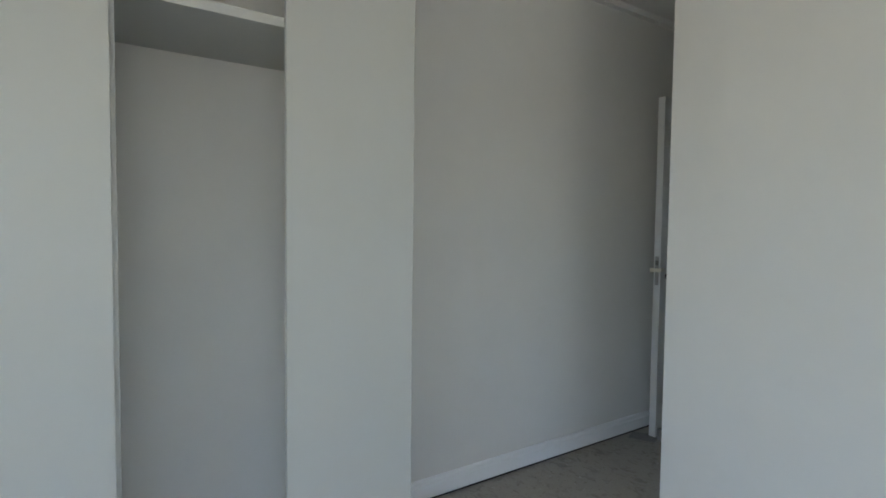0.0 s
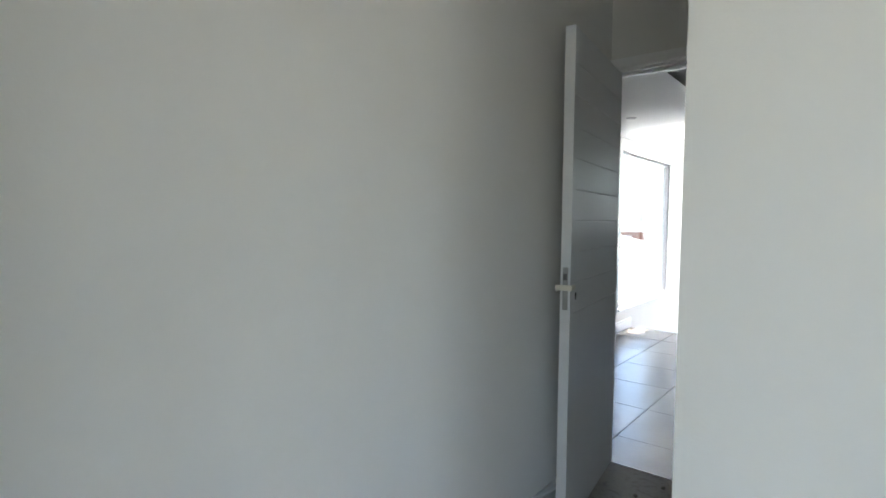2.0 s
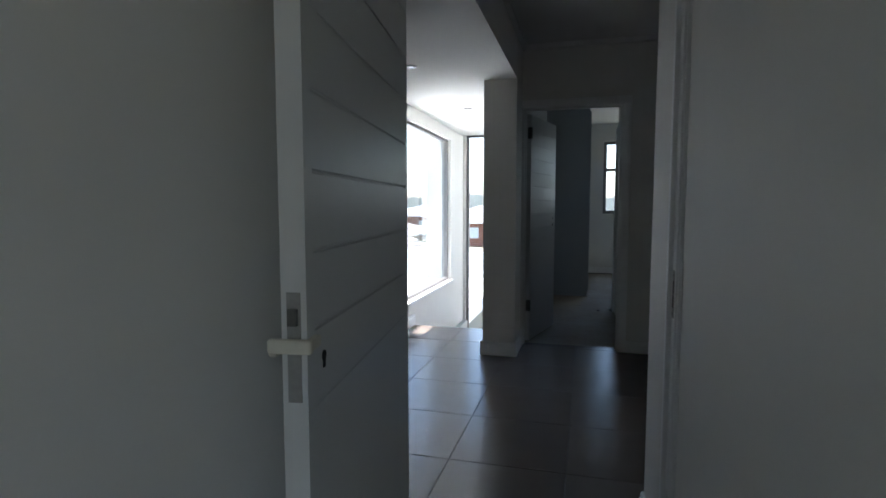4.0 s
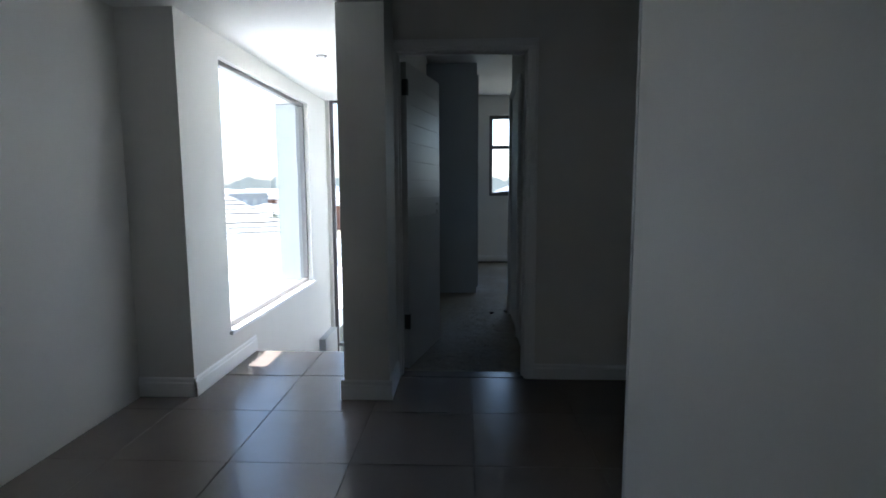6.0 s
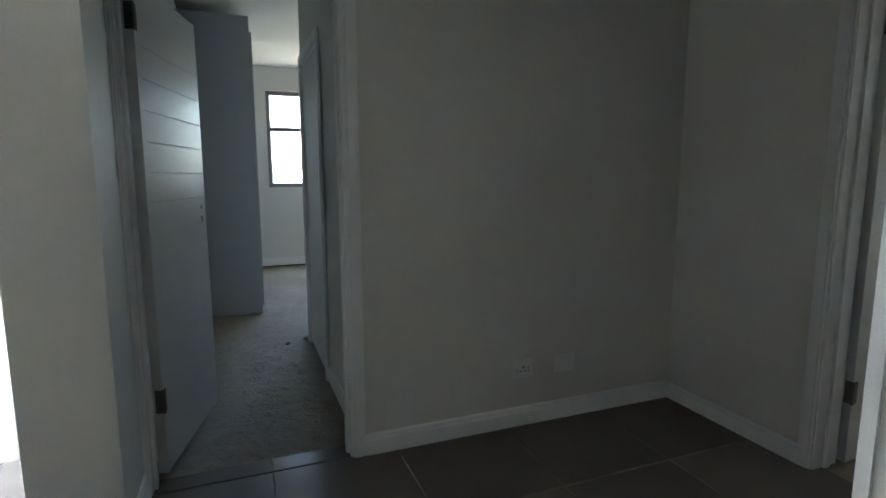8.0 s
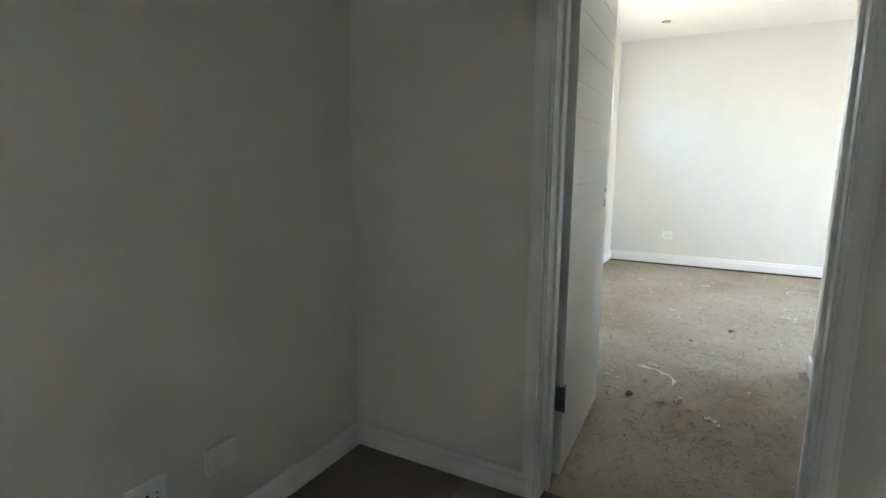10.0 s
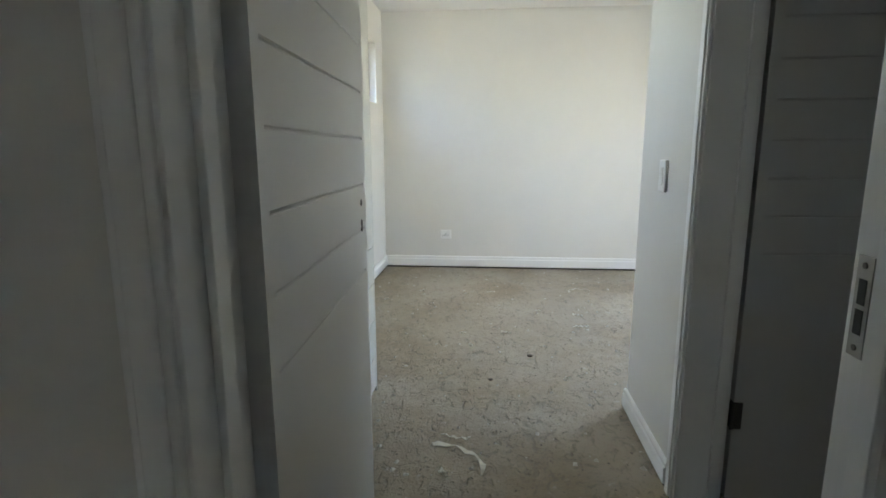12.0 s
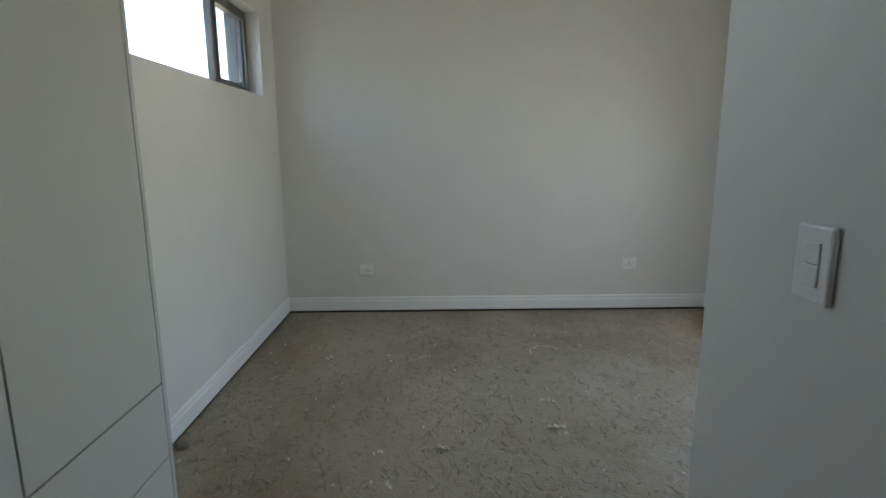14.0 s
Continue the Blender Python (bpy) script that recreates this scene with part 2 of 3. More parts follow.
def part(name, bm, mat, parent=None, label=""):
    """Links a bmesh as one mesh object, under parent if there is one."""
    me = bpy.data.meshes.new(name)
    bm.to_mesh(me)
    bm.free()
    me.materials.append(mat)
    ob = new(name, me)
    if parent is not None:
        ob.parent = parent
    if label:
        ob["label"] = label
    return ob


def boxes(name, mat, spans, parent=None, label="", bevel=0.0):
    bm = bmesh.new()
    for a, b in spans:
        add_box(bm, a, b, bevel)
    return part(name, bm, mat, parent, label)


def structure(name, mat, spans, label, category, bevel=0.0):
    return tagged(boxes(name, mat, spans, bevel=bevel), label, category, kind="structure")


def empty(name, m, label, category, group="", kind=""):
    ob = new(name)
    ob.matrix_world = m
    return tagged(ob, label, category, group, kind)


# ---- structure ----
def wall(name, axis, lo, hi, u0, u1, z0, z1, holes=(), label="smooth off-white painted plaster wall", mat=None):
    """A wall between lo and hi along axis, from u0 to u1 along the other; holes are (u0, u1, z0, z1)."""
    cuts = sorted({u0, u1, *[h[0] for h in holes], *[h[1] for h in holes]})
    spans = []
    for a, b in zip(cuts, cuts[1:]):
        inside = [h for h in holes if h[0] <= a and b <= h[1]]
        pieces = [(z0, z1)] if not inside else [(z0, inside[0][2]), (inside[0][3], z1)]
        for c, d in pieces:
            if d - c > 1e-4:
                spans.append(((lo, a, c), (hi, b, d)) if axis == "x" else ((a, lo, c), (b, hi, d)))
    return structure(name, mat or WALL, spans, label, "wall")


JAMB = 0.032


def hole(u0, u1, top):
    """The rough opening round a door frame with that clear opening."""
    return (u0 - JAMB, u1 + JAMB, -0.05, top + JAMB)


D1 = (-0.008, 0.775, 2.045)   # clear openings: from, to, head
DA = (0.022, 0.822, 2.065)
DB = (-1.648, -0.845, 2.05)
DC = (3.12, 3.925, 2.05)

# bedroom behind the walker
wall("wall_bedroom_west", "x", -0.126, -0.026, -9.5, -3.15, -0.1, 2.70)
wall("wall_bedroom_door", "y", -3.15, -3.04, -1.70, 0.95, -0.1, 2.80, [hole(*D1)])
wall("wall_bedroom_passage", "x", 0.79, 0.91, -4.76, -3.15, -0.1, 2.70)
wall("wall_bedroom_north", "y", -4.88, -4.76, 0.79, 5.2, -0.1, 2.70)
wall("wall_bedroom_east", "x", 5.2, 5.4, -9.5, -4.76, -0.1, 2.70, [(-8.7, -6.3, 0.9, 2.1)])
wall("wall_bedroom_south", "y", -9.6, -9.4, -0.126, 5.3, -0.1, 2.70, [(2.0, 4.8, 0.45, 2.25)])
structure("ceiling_bedroom", CEIL, [((-0.126, -9.6, 2.56), (5.3, -3.15, 2.68))], "smooth white plastered bedroom ceiling", "ceiling")
structure("floor_bedroom", SCREED_SMOOTH, [((-0.126, -9.6, -0.15), (5.3, -3.15, -0.004))], "dusty bare grey cement screed floor", "floor")

# corridor, stairwell and passage
wall("wall_corridor_west", "x", -1.70, -1.505, -3.04, -0.36, -3.2, 2.80)
wall("wall_corridor_east", "x", 0.79, 0.95, -3.04, -2.48, -0.1, 2.75)
wall("wall_corridor_east_end", "x", 0.862, 0.95, -2.48, -2.0, -0.1, 2.75)
wall("wall_passage_south", "y", -2.12, -2.0, 0.95, 2.79, -0.1, 2.75)
wall("wall_end", "y", 0.0, 0.12, 0.0, 2.79, -0.1, 2.80, [hole(*DA)])
wall("wall_stair_west", "x", -1.505, -1.172, -0.36, 3.05, -3.2, 2.80, [(0.165, 2.14, 0.26, 2.095)])
wall("wall_stair_east", "x", -0.266, 0.0, -0.37, 5.66, -3.2, 2.80, label="smooth off-white painted pillar and partition wall")
wall("wall_stair_north", "y", 2.835, 3.05, -1.172, -0.266, -3.2, 2.80, [(-1.13, -0.62, -2.4, 2.25)])
wall("wall_far_room_door", "x", 2.67, 2.82, -2.0, 0.0, -0.1, 2.75, [hole(*DB)])
structure("ceiling_corridor", CEIL, [((0.0, -3.04, 2.59), (2.67, 0.0, 2.72))], "smooth white corridor ceiling", "ceiling")
structure("ceiling_stairwell", CEIL, [((-1.505, -3.04, 2.236), (-0.266, 2.835, 2.40)), ((-0.266, -3.04, 2.236), (0.0, -0.37, 2.72))],
          "lowered white ceiling and bulkhead over the stairs", "ceiling")

# end room
wall("wall_end_room_entry", "x", 0.89, 1.0, 0.12, 1.92, -0.1, 2.80)
wall("wall_end_room_south", "y", 1.80, 1.92, 1.0, 4.5, -0.1, 2.80)
wall("wall_end_room_east", "x", 4.5, 4.6, 1.80, 5.66, -0.1, 2.80)
wall("wall_end_room_north", "y", 5.436, 5.66, 0.0, 4.6, -0.1, 2.80, [(0.838, 3.04, 1.10, 2.40)])
structure("ceiling_end_room", CEIL, [((0.0, 0.12, 2.71), (4.6, 5.436, 2.80))], "smooth white bedroom ceiling", "ceiling")
structure("floor_end_room", SCREED, [((0.0, 0.12, -0.15), (4.6, 5.5, -0.004))], "dusty bare cement screed floor", "floor")

# far room
wall("wall_far_room_north", "y", -0.04, 0.2, 2.82, 8.0, -0.1, 2.80, [(5.25, 7.47, 1.717, 2.285)])
wall("wall_far_room_east", "x", 7.78, 8.0, -3.75, -0.04, -0.1, 2.80)
wall("wall_far_room_south", "y", -3.75, -3.55, 4.47, 7.78, -0.1, 2.80, [(5.3, 7.1, 0.5, 2.15)])
wall("wall_entry_south", "y", -2.02, -1.868, 2.82, 4.62, -0.1, 2.75, [hole(*DC)])
wall("wall_far_room_west", "x", 4.47, 4.62, -3.55, -2.02, -0.1, 2.75)
wall("wall_side_room_west", "x", 2.70, 2.82, -3.75, -2.12, -0.1, 2.75)
wall("wall_side_room_south", "y", -3.75, -3.63, 2.82, 4.47, -0.1, 2.75)
structure("ceiling_far_room", CEIL, [((2.79, -3.75, 2.645), (7.9, -0.04, 2.76))], "smooth white bedroom ceiling", "ceiling")
structure("floor_far_room", SCREED, [((2.73, -3.75, -0.15), (7.9, 0.0, -0.004))], "rough bare cement screed floor with dust", "floor")


# ---- skirtings ----
def skirting(axis, face, out, u0, u1, height, gap=0.0, z0=0.0):
    """A board with a chamfered top on a wall face; out is the side it stands on."""
    bm = bmesh.new()
    prof = [(0, gap), (0.018, gap), (0.018, height * 0.72), (0.013, height * 0.78), (0.013, height * 0.93), (0.008, height), (0, height)]
    rings = []
    for u in (u0, u1):
        ring = []
        for d, z in prof:
            p = (face + out * d, u, z0 + z) if axis == "x" else (u, face + out * d, z0 + z)
            ring.append(bm.verts.new(p))
        rings.append(ring)
    n = len(prof)
    for i in range(n):
        bm.faces.new((rings[0][i], rings[0][(i + 1) % n], rings[1][(i + 1) % n], rings[1][i]))
    bm.faces.new(rings[0])
    bm.faces.new(rings[1][::-1])
    bmesh.ops.recalc_face_normals(bm, faces=bm.faces)
    # a black strip set in the gap paints the shade under the board
    if gap:
        a, b = ((face, u0, -0.004), (face + out * 0.009, u1, gap + 0.002)) if axis == "x" else ((u0, face, -0.004), (u1, face + out * 0.009, gap + 0.002))
        structure("trim", BLACK, [(a, b)], "black strip standing in for the shade in the gap under the skirting board", "trim")
    return tagged(part("baseboard", bm, TRIM), "white painted timber skirting board along the wall", "baseboard", kind="structure")


skirting("x", -0.026, 1, -5.82, -3.15, 0.10, 0.010)
skirting("x", 0.79, -1, -4.88, -3.23, 0.10, 0.010)
skirting("y", -4.88, -1, 0.772, 5.2, 0.10, 0.010)
skirting("y", -0.36, -1, -1.505, -1.154, 0.115)
skirting("x", -1.172, 1, -0.378, 0.56, 0.115)
skirting("y", -0.37, -1, -0.284, 0.018, 0.115)
skirting("x", 0.0, 1, -0.37, -0.016, 0.115)
skirting("x", -0.266, -1, -0.37, 0.50, 0.115)
skirting("y", 0.0, -1, 0.888, 2.67, 0.098)
skirting("x", 2.67, -1, -0.79, -0.018, 0.098)
skirting("x", 0.79, -1, -2.95, -2.48, 0.098)
skirting("y", -2.0, 1, 0.95, 2.67, 0.098)
skirting("x", 7.78, -1, -3.55, -0.04, 0.125, 0.014)
skirting("y", -0.04, -1, 4.73, 7.762, 0.125, 0.014)
skirting("y", -1.868, 1, 4.0, 4.638, 0.10, 0.012)
skirting("x", 4.62, 1, -3.55, -1.868, 0.10, 0.012)
skirting("y", -3.55, 1, 4.64, 7.762, 0.125, 0.014)
skirting("y", 5.436, -1, 0.6, 4.5, 0.12, 0.012)
skirting("x", 0.89, -1, 0.20, 0.93, 0.10, 0.010)


def cornice(name, spans):
    return structure(name, CEIL, spans, "narrow white cornice strip under the ceiling", "trim")


cornice("trim", [((-0.026, -5.82, 2.525), (0.012, -3.15, 2.56))])
cornice("trim", [((0.012, -3.188, 2.525), (0.79, -3.15, 2.56))])
structure("trim", TRIM, [((0.859, -2.012, 0), (0.862, -2.0, 2.59))], "white corner bead at the wall end", "trim")
cornice("trim", [((0.0, -0.035, 2.55), (2.67, 0.0, 2.59))])
cornice("trim", [((0.0, -3.04, 2.55), (0.035, -0.035, 2.59))])


# ---- doors ----
def door_frame(name, m, width, height, depth, stop_at, label):
    """Lining, stop and moulded architraves round a clear opening: x across, y through the wall, z up."""
    top = empty(name, m, label, "door frame", kind="structure")
    w, h = width, height
    for nm, a, b in (("jamb", (-JAMB, 0, 0), (0, depth, h)), ("jamb", (w, 0, 0), (w + JAMB, depth, h)), ("head", (-JAMB, 0, h), (w + JAMB, depth, h + JAMB))):
        boxes(nm, TRIM, [(a, b)], top, bevel=0.002)
    s0, s1 = stop_at
    for nm, a, b in (("stop", (0, s0, 0), (0.013, s1, h - 0.013)), ("stop", (w - 0.013, s0, 0), (w, s1, h - 0.013)), ("stop", (0, s0, h - 0.013), (w, s1, h))):
        boxes(nm, TRIM, [(a, b)], top, bevel=0.002)
    e = 0.062
    for y, out in ((0.0, -1), (depth, 1)):
        for x0, s in ((-0.006, -1), (w + 0.006, 1)):
            boxes("architrave", TRIM, [((x0, y, 0), (x0 + s * e, y + out * 0.012, h + 0.006)),
                                       ((x0 + s * 0.012, y, 0), (x0 + s * (e - 0.014), y + out * 0.018, h + 0.006))], top, bevel=0.003)
        boxes("architrave", TRIM, [((-0.006 - e, y, h + 0.006), (w + 0.006 + e, y + out * 0.012, h + 0.006 + e)),
                                   ((-0.006 - e + 0.014, y, h + 0.018), (w + 0.006 + e - 0.014, y + out * 0.018, h + e - 0.008))], top, bevel=0.003)
    return top


GROOVES = [0.9145 + 0.123 * k for k in range(9)]


def grooved_board(x0, x1, d, h, parent):
    """A thin board whose long edges are chamfered on both faces, so that two of them meet in a V."""
    bm = bmesh.new()
    c = 0.0022
    prof = [(0, c), (d / 2, 0), (d, c), (d, h - c), (d / 2, h), (0, h - c)]
    ends = [[bm.verts.new((x, y, z)) for y, z in prof] for x in (x0, x1)]
    for k in range(6):
        bm.faces.new((ends[0][k], ends[0][(k + 1) % 6], ends[1][(k + 1) % 6], ends[1][k]))
    bm.faces.new(ends[0])
    bm.faces.new(ends[1][::-1])
    bmesh.ops.recalc_face_normals(bm, faces=bm.faces)
    return part("board", bm, DOOR, parent)


def door_leaf(name, m, width, label, lock=True, holes=((1.112, 0.010), (1.056, 0.024)), taped=False, grooves=GROOVES):
    """A flush leaf with boards marked off by grooves on both faces: x from the hinges, y through it, z up."""
    top = empty(name, m, label, "door", kind="structure")
    t, z0, z1, st, g = 0.040, 0.014, 2.036, 0.032, 0.0016
    skin = 0.0042
    core = [((0, skin, z0), (width, t - skin, z1))]
    body = boxes("leaf", DOOR, core, top)
    cuts = [z0, *grooves, z1]
    shared = {}
    for y0, y1 in ((0, skin), (t - skin, t)):
        boxes("stile", DOOR, [((0, y0, z0), (st, y1, z1))], top)
        boxes("stile", DOOR, [((width - st, y0, z0), (width, y1, z1))], top)
        for i, (a, b) in enumerate(zip(cuts, cuts[1:])):
            za, zb = (a + g if i else a), (b - g if i < len(cuts) - 2 else b)
            key = round(zb - za, 5)
            if key in shared:
                ob = new("board", shared[key])
                ob.parent = top
            else:
                ob = grooved_board(st, width - st, skin, key, top)
                shared[key] = ob.data
            ob.location = (0, y0, za)
    for z in (0.335, 1.877):
        hinge = boxes("hinge", HINGE, [((-0.004, -0.002, z - 0.05), (0.03, 0.0, z + 0.05)), ((-0.004, 0.0, z - 0.05), (-0.001, 0.03, z + 0.05))], top, "dark steel butt hinge")
        bm = bmesh.new()
        add_cyl(bm, pose(-0.004, -0.004, z), 0.006, 0.006, 0.1, 10)
        part("knuckle", bm, HINGE, hinge)
    if lock:
        x = width - 0.07
        for y, s in ((0.0, -1), (t, 1)):
            for z, h in holes:
                bm = bmesh.new()
                add_cyl(bm, pose(x, y, z, 90), 0.009, 0.009, 0.003, 14)
                add_box(bm, (x - 0.005, y - 0.0016, z - h), (x + 0.005, y + 0.0016, z))
                part("keyhole", bm, BLACK, top, "empty dark lock hole")
        plate = boxes("lock_plate", STEEL, [((width, 0.009, 0.93), (width + 0.002, 0.031, 1.10))], top, "steel mortice lock faceplate", bevel=0.0005)
        boxes("latch", HINGE, [((width + 0.002, 0.013, 1.05), (width + 0.010, 0.027, 1.075))], plate)
    if taped:
        bm = bmesh.new()
        add_box(bm, (width - 0.03, t, 1.012), (width + 0.014, t + 0.012, 1.030), 0.003)
        add_box(bm, (width + 0.002, -0.018, 1.008), (width + 0.016, t + 0.012, 1.030), 0.004)
        add_box(bm, (width - 0.02, -0.018, 1.002), (width + 0.012, -0.004, 1.022), 0.004)
        part("masking_tape", bm, PAPER, top, "strip of masking tape round the latch")
    return top


def strike_plate(parent, x, y, z, s):
    plate = boxes("strike_plate", STEEL, [((x, y - 0.014, z - 0.064), (x + s * 0.0015, y + 0.014, z + 0.064))], parent, "steel strike plate", bevel=0.0005)
    for dz in (0.019, -0.019):
        boxes("slot", BLACK, [((x + s * 0.0014, y - 0.007, z + dz - 0.016), (x + s * 0.0022, y + 0.007, z + dz + 0.016))], plate)
    bm = bmesh.new()
    for dz in (0.052, -0.052):
        add_cyl(bm, pose(x + s * 0.002, y, z + dz, 0, 90), 0.004, 0.004, 0.002, 10)
    part("screw", bm, HINGE, plate)


f1 = door_frame("door_frame_1", pose(D1[0], -3.15, 0), D1[1] - D1[0], D1[2], 0.11, (0.045, 0.075), "white painted timber door frame with moulded architrave")
strike_plate(f1, D1[1] - D1[0], 0.022, 0.995, -1)
fA = door_frame("door_frame_2", pose(DA[0], 0.0, 0), DA[1] - DA[0], DA[2], 0.12, (0.04, 0.075), "white painted timber door frame with moulded architrave")
fB = door_frame("door_frame_3", pose(2.67, DB[1], 0, 0, 0, -90), DB[1] - DB[0], DB[2], 0.15, (0.06, 0.095), "white painted timber door frame with moulded architrave")
strike_plate(fB, DB[1] - DB[0], 0.128, 1.06, -1)
fC = door_frame("door_frame_4", pose(DC[1], -1.868, 0, 0, 0, 180), DC[1] - DC[0], DC[2], 0.152, (0.11, 0.145), "white painted timber door frame in the entry passage")

door_leaf("door_1", pose(-0.006, -3.158, 0, 0, 0, -82.2), 0.79, "open white door with grooved boards and taped latch", taped=True, holes=((0.985, 0.020),))
door_leaf("door_2", pose(0.065, 0.135, 0, 0, 0, 76.5), 0.745, "open white bedroom door with grooved upper boards")
door_leaf("door_3", pose(2.838, -0.872, 0, 0, 0, 2.9), 0.785, "open white door with grooved boards, no handle")
door_leaf("door_4", pose(DC[1] + 0.006, -2.046, 0, 0, 0, -90), 0.797, "white side door with grooved boards, open into the unlit room")


# ---- windows ----
def window(name, m, width, height, bars_x=(), bars_z=(), depth=0.05, bar=0.036, label="", stay=None, sash=()):
    """Aluminium frame, bars and panes: x across, y outward, z up."""
    top = empty(name, m, label, "window", kind="structure")
    fr = boxes("window_frame", ALU, [((0, 0, 0), (bar, depth, height)), ((width - bar, 0, 0), (width, depth, height)),
                                     ((bar, 0, 0), (width - bar, depth, bar)), ((bar, 0, height - bar), (width - bar, depth, height))], top, "dark grey aluminium frame", bevel=0.003)
    for x in bars_x:
        boxes("mullion", ALU, [((x - bar / 2, 0.002, bar), (x + bar / 2, depth - 0.002, height - bar))], top, bevel=0.003)
    for z in bars_z:
        boxes("transom", ALU, [((bar, 0.003, z - bar / 2), (width - bar, depth - 0.003, z + bar / 2))], top, bevel=0.003)
    xs = [0, *bars_x, width]
    zs = [0, *bars_z, height]
    for a, b in zip(xs, xs[1:]):
        for c, d in zip(zs, zs[1:]):
            p = boxes("pane", GLASS, [((a + 0.012, depth / 2 - 0.002, c + 0.012), (b - 0.012, depth / 2 + 0.002, d - 0.012))], top)
            p.visible_shadow = False
    for a, b in sash:
        p, q, e = a + bar / 2, b - bar, 0.026
        boxes("sash", ALU, [((p, -0.006, bar), (p + e, depth - 0.006, height - bar)), ((q - e, -0.006, bar), (q, depth - 0.006, height - bar)),
                            ((p + e, -0.006, bar), (q - e, depth - 0.006, bar + e)), ((p + e, -0.006, height - bar - e), (q - e, depth - 0.006, height - bar))], top, "opening casement sash", bevel=0.002)
        boxes("seal", BLACK, [((p + e, 0.008, bar + e), (p + e + 0.004, 0.02, height - bar - e)), ((q - e - 0.004, 0.008, bar + e), (q - e, 0.02, height - bar - e)),
                              ((p + e, 0.008, bar + e), (q - e, 0.02, bar + e + 0.004))], top, "black rubber glazing seal")
    for x, z in stay or ():
        boxes("stay", HINGE, [((x - 0.05, -0.012, z), (x + 0.05, 0, z + 0.012)), ((x - 0.012, -0.03, z - 0.006), (x + 0.012, -0.008, z + 0.02))], top, "dark casement stay", bevel=0.003)
    return top


window("window_1", pose(-1.212, 0.165, 0.262, 0, 0, 90), 1.975, 1.833, bar=0.034, label="large fixed window with slim dark aluminium frame")
window("window_2", pose(-1.13, 2.87, -2.4), 0.51, 4.65, bars_z=(1.74,), bar=0.04, label="tall narrow stairwell window with dark aluminium frame")
window("window_3", pose(0.838, 5.50, 1.10), 2.202, 1.30, bars_x=(0.73, 1.46), bars_z=(0.79,), bar=0.056, label="bedroom window with dark aluminium frame and transom", stay=((0.25, 0.80),))
window("window_4", pose(5.25, 0.055, 1.717), 2.22, 0.568, bars_x=(0.58, 1.64), bar=0.036, label="high strip window with dark aluminium frame", stay=((1.98, 0.05),), sash=((1.64, 2.22),))
window("window_5", pose(4.8, -9.47, 0.45, 0, 0, 180), 2.8, 1.8, bars_x=(1.4,), label="wide bedroom window with dark aluminium frame")
# unseen window, added so that light reaches the open wardrobe bay
window("window_7", pose(5.28, -6.3, 0.9, 0, 0, -90), 2.4, 1.2, bars_x=(0.8, 1.6), label="added unseen side bedroom window with dark aluminium frame")
window("window_6", pose(7.1, -3.66, 0.5, 0, 0, 180), 1.8, 1.65, bars_x=(0.9,), label="wide bedroom window with dark aluminium frame")
structure("window_sill", TRIM, [((-1.20, 0.13, 0.236), (-1.145, 2.19, 0.262))], "white painted window sill board under the large window", "window sill", bevel=0.004)


structure("trim", EXTERIOR, [((-1.509, 2.136, 0.26), (-1.266, 2.1395, 2.095)), ((-1.509, 0.1655, 0.26), (-1.266, 0.169, 2.095))], "grey painted outer reveal of the large window", "trim")
structure("trim", EXTERIOR, [((7.466, 0.108, 1.717), (7.4695, 0.204, 2.285))], "grey painted outer return beside the strip window", "trim")


# ---- stairs ----
for i in range(7):
    z = -0.178 * (i + 1)
    y = 0.53 + 0.26 * i
    yn = y + 0.26 if i < 6 else 2.835
    structure("stair_step", TILE, [((-1.172, y, z - 0.4), (-0.266, yn, z))], "tiled stair step going down beside the window wall", "stair step", bevel=0.004)
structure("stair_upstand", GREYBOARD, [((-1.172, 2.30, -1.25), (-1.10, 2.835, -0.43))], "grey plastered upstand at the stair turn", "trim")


# ---- built-in cupboards ----
def bedroom_wardrobe():
    """Front at x 0.46 with an open bay between closed fronts."""
    top = empty("wardrobe", pose(0, 0, 0), "white melamine built-in wardrobe with one open shelved bay", "wardrobe")
    x0, x1, h = -0.022, 0.442, 2.50
    for y in (-5.838, -6.69, -7.2, -7.7):
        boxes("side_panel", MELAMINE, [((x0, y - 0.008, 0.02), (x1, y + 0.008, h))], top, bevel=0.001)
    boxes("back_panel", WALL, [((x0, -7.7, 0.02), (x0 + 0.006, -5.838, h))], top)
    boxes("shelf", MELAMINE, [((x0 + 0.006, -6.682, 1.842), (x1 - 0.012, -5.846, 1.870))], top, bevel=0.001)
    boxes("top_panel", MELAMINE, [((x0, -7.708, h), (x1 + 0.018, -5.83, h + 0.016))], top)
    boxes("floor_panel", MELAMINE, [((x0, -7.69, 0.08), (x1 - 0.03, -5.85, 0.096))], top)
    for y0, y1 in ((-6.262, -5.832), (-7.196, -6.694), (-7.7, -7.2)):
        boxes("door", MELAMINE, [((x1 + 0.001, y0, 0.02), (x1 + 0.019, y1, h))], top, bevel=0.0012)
    boxes("bracket", STEEL, [((x0 + 0.006, -6.682, 1.836), (x0 + 0.03, -6.668, 1.842))], top, "small metal shelf bracket")
    return top


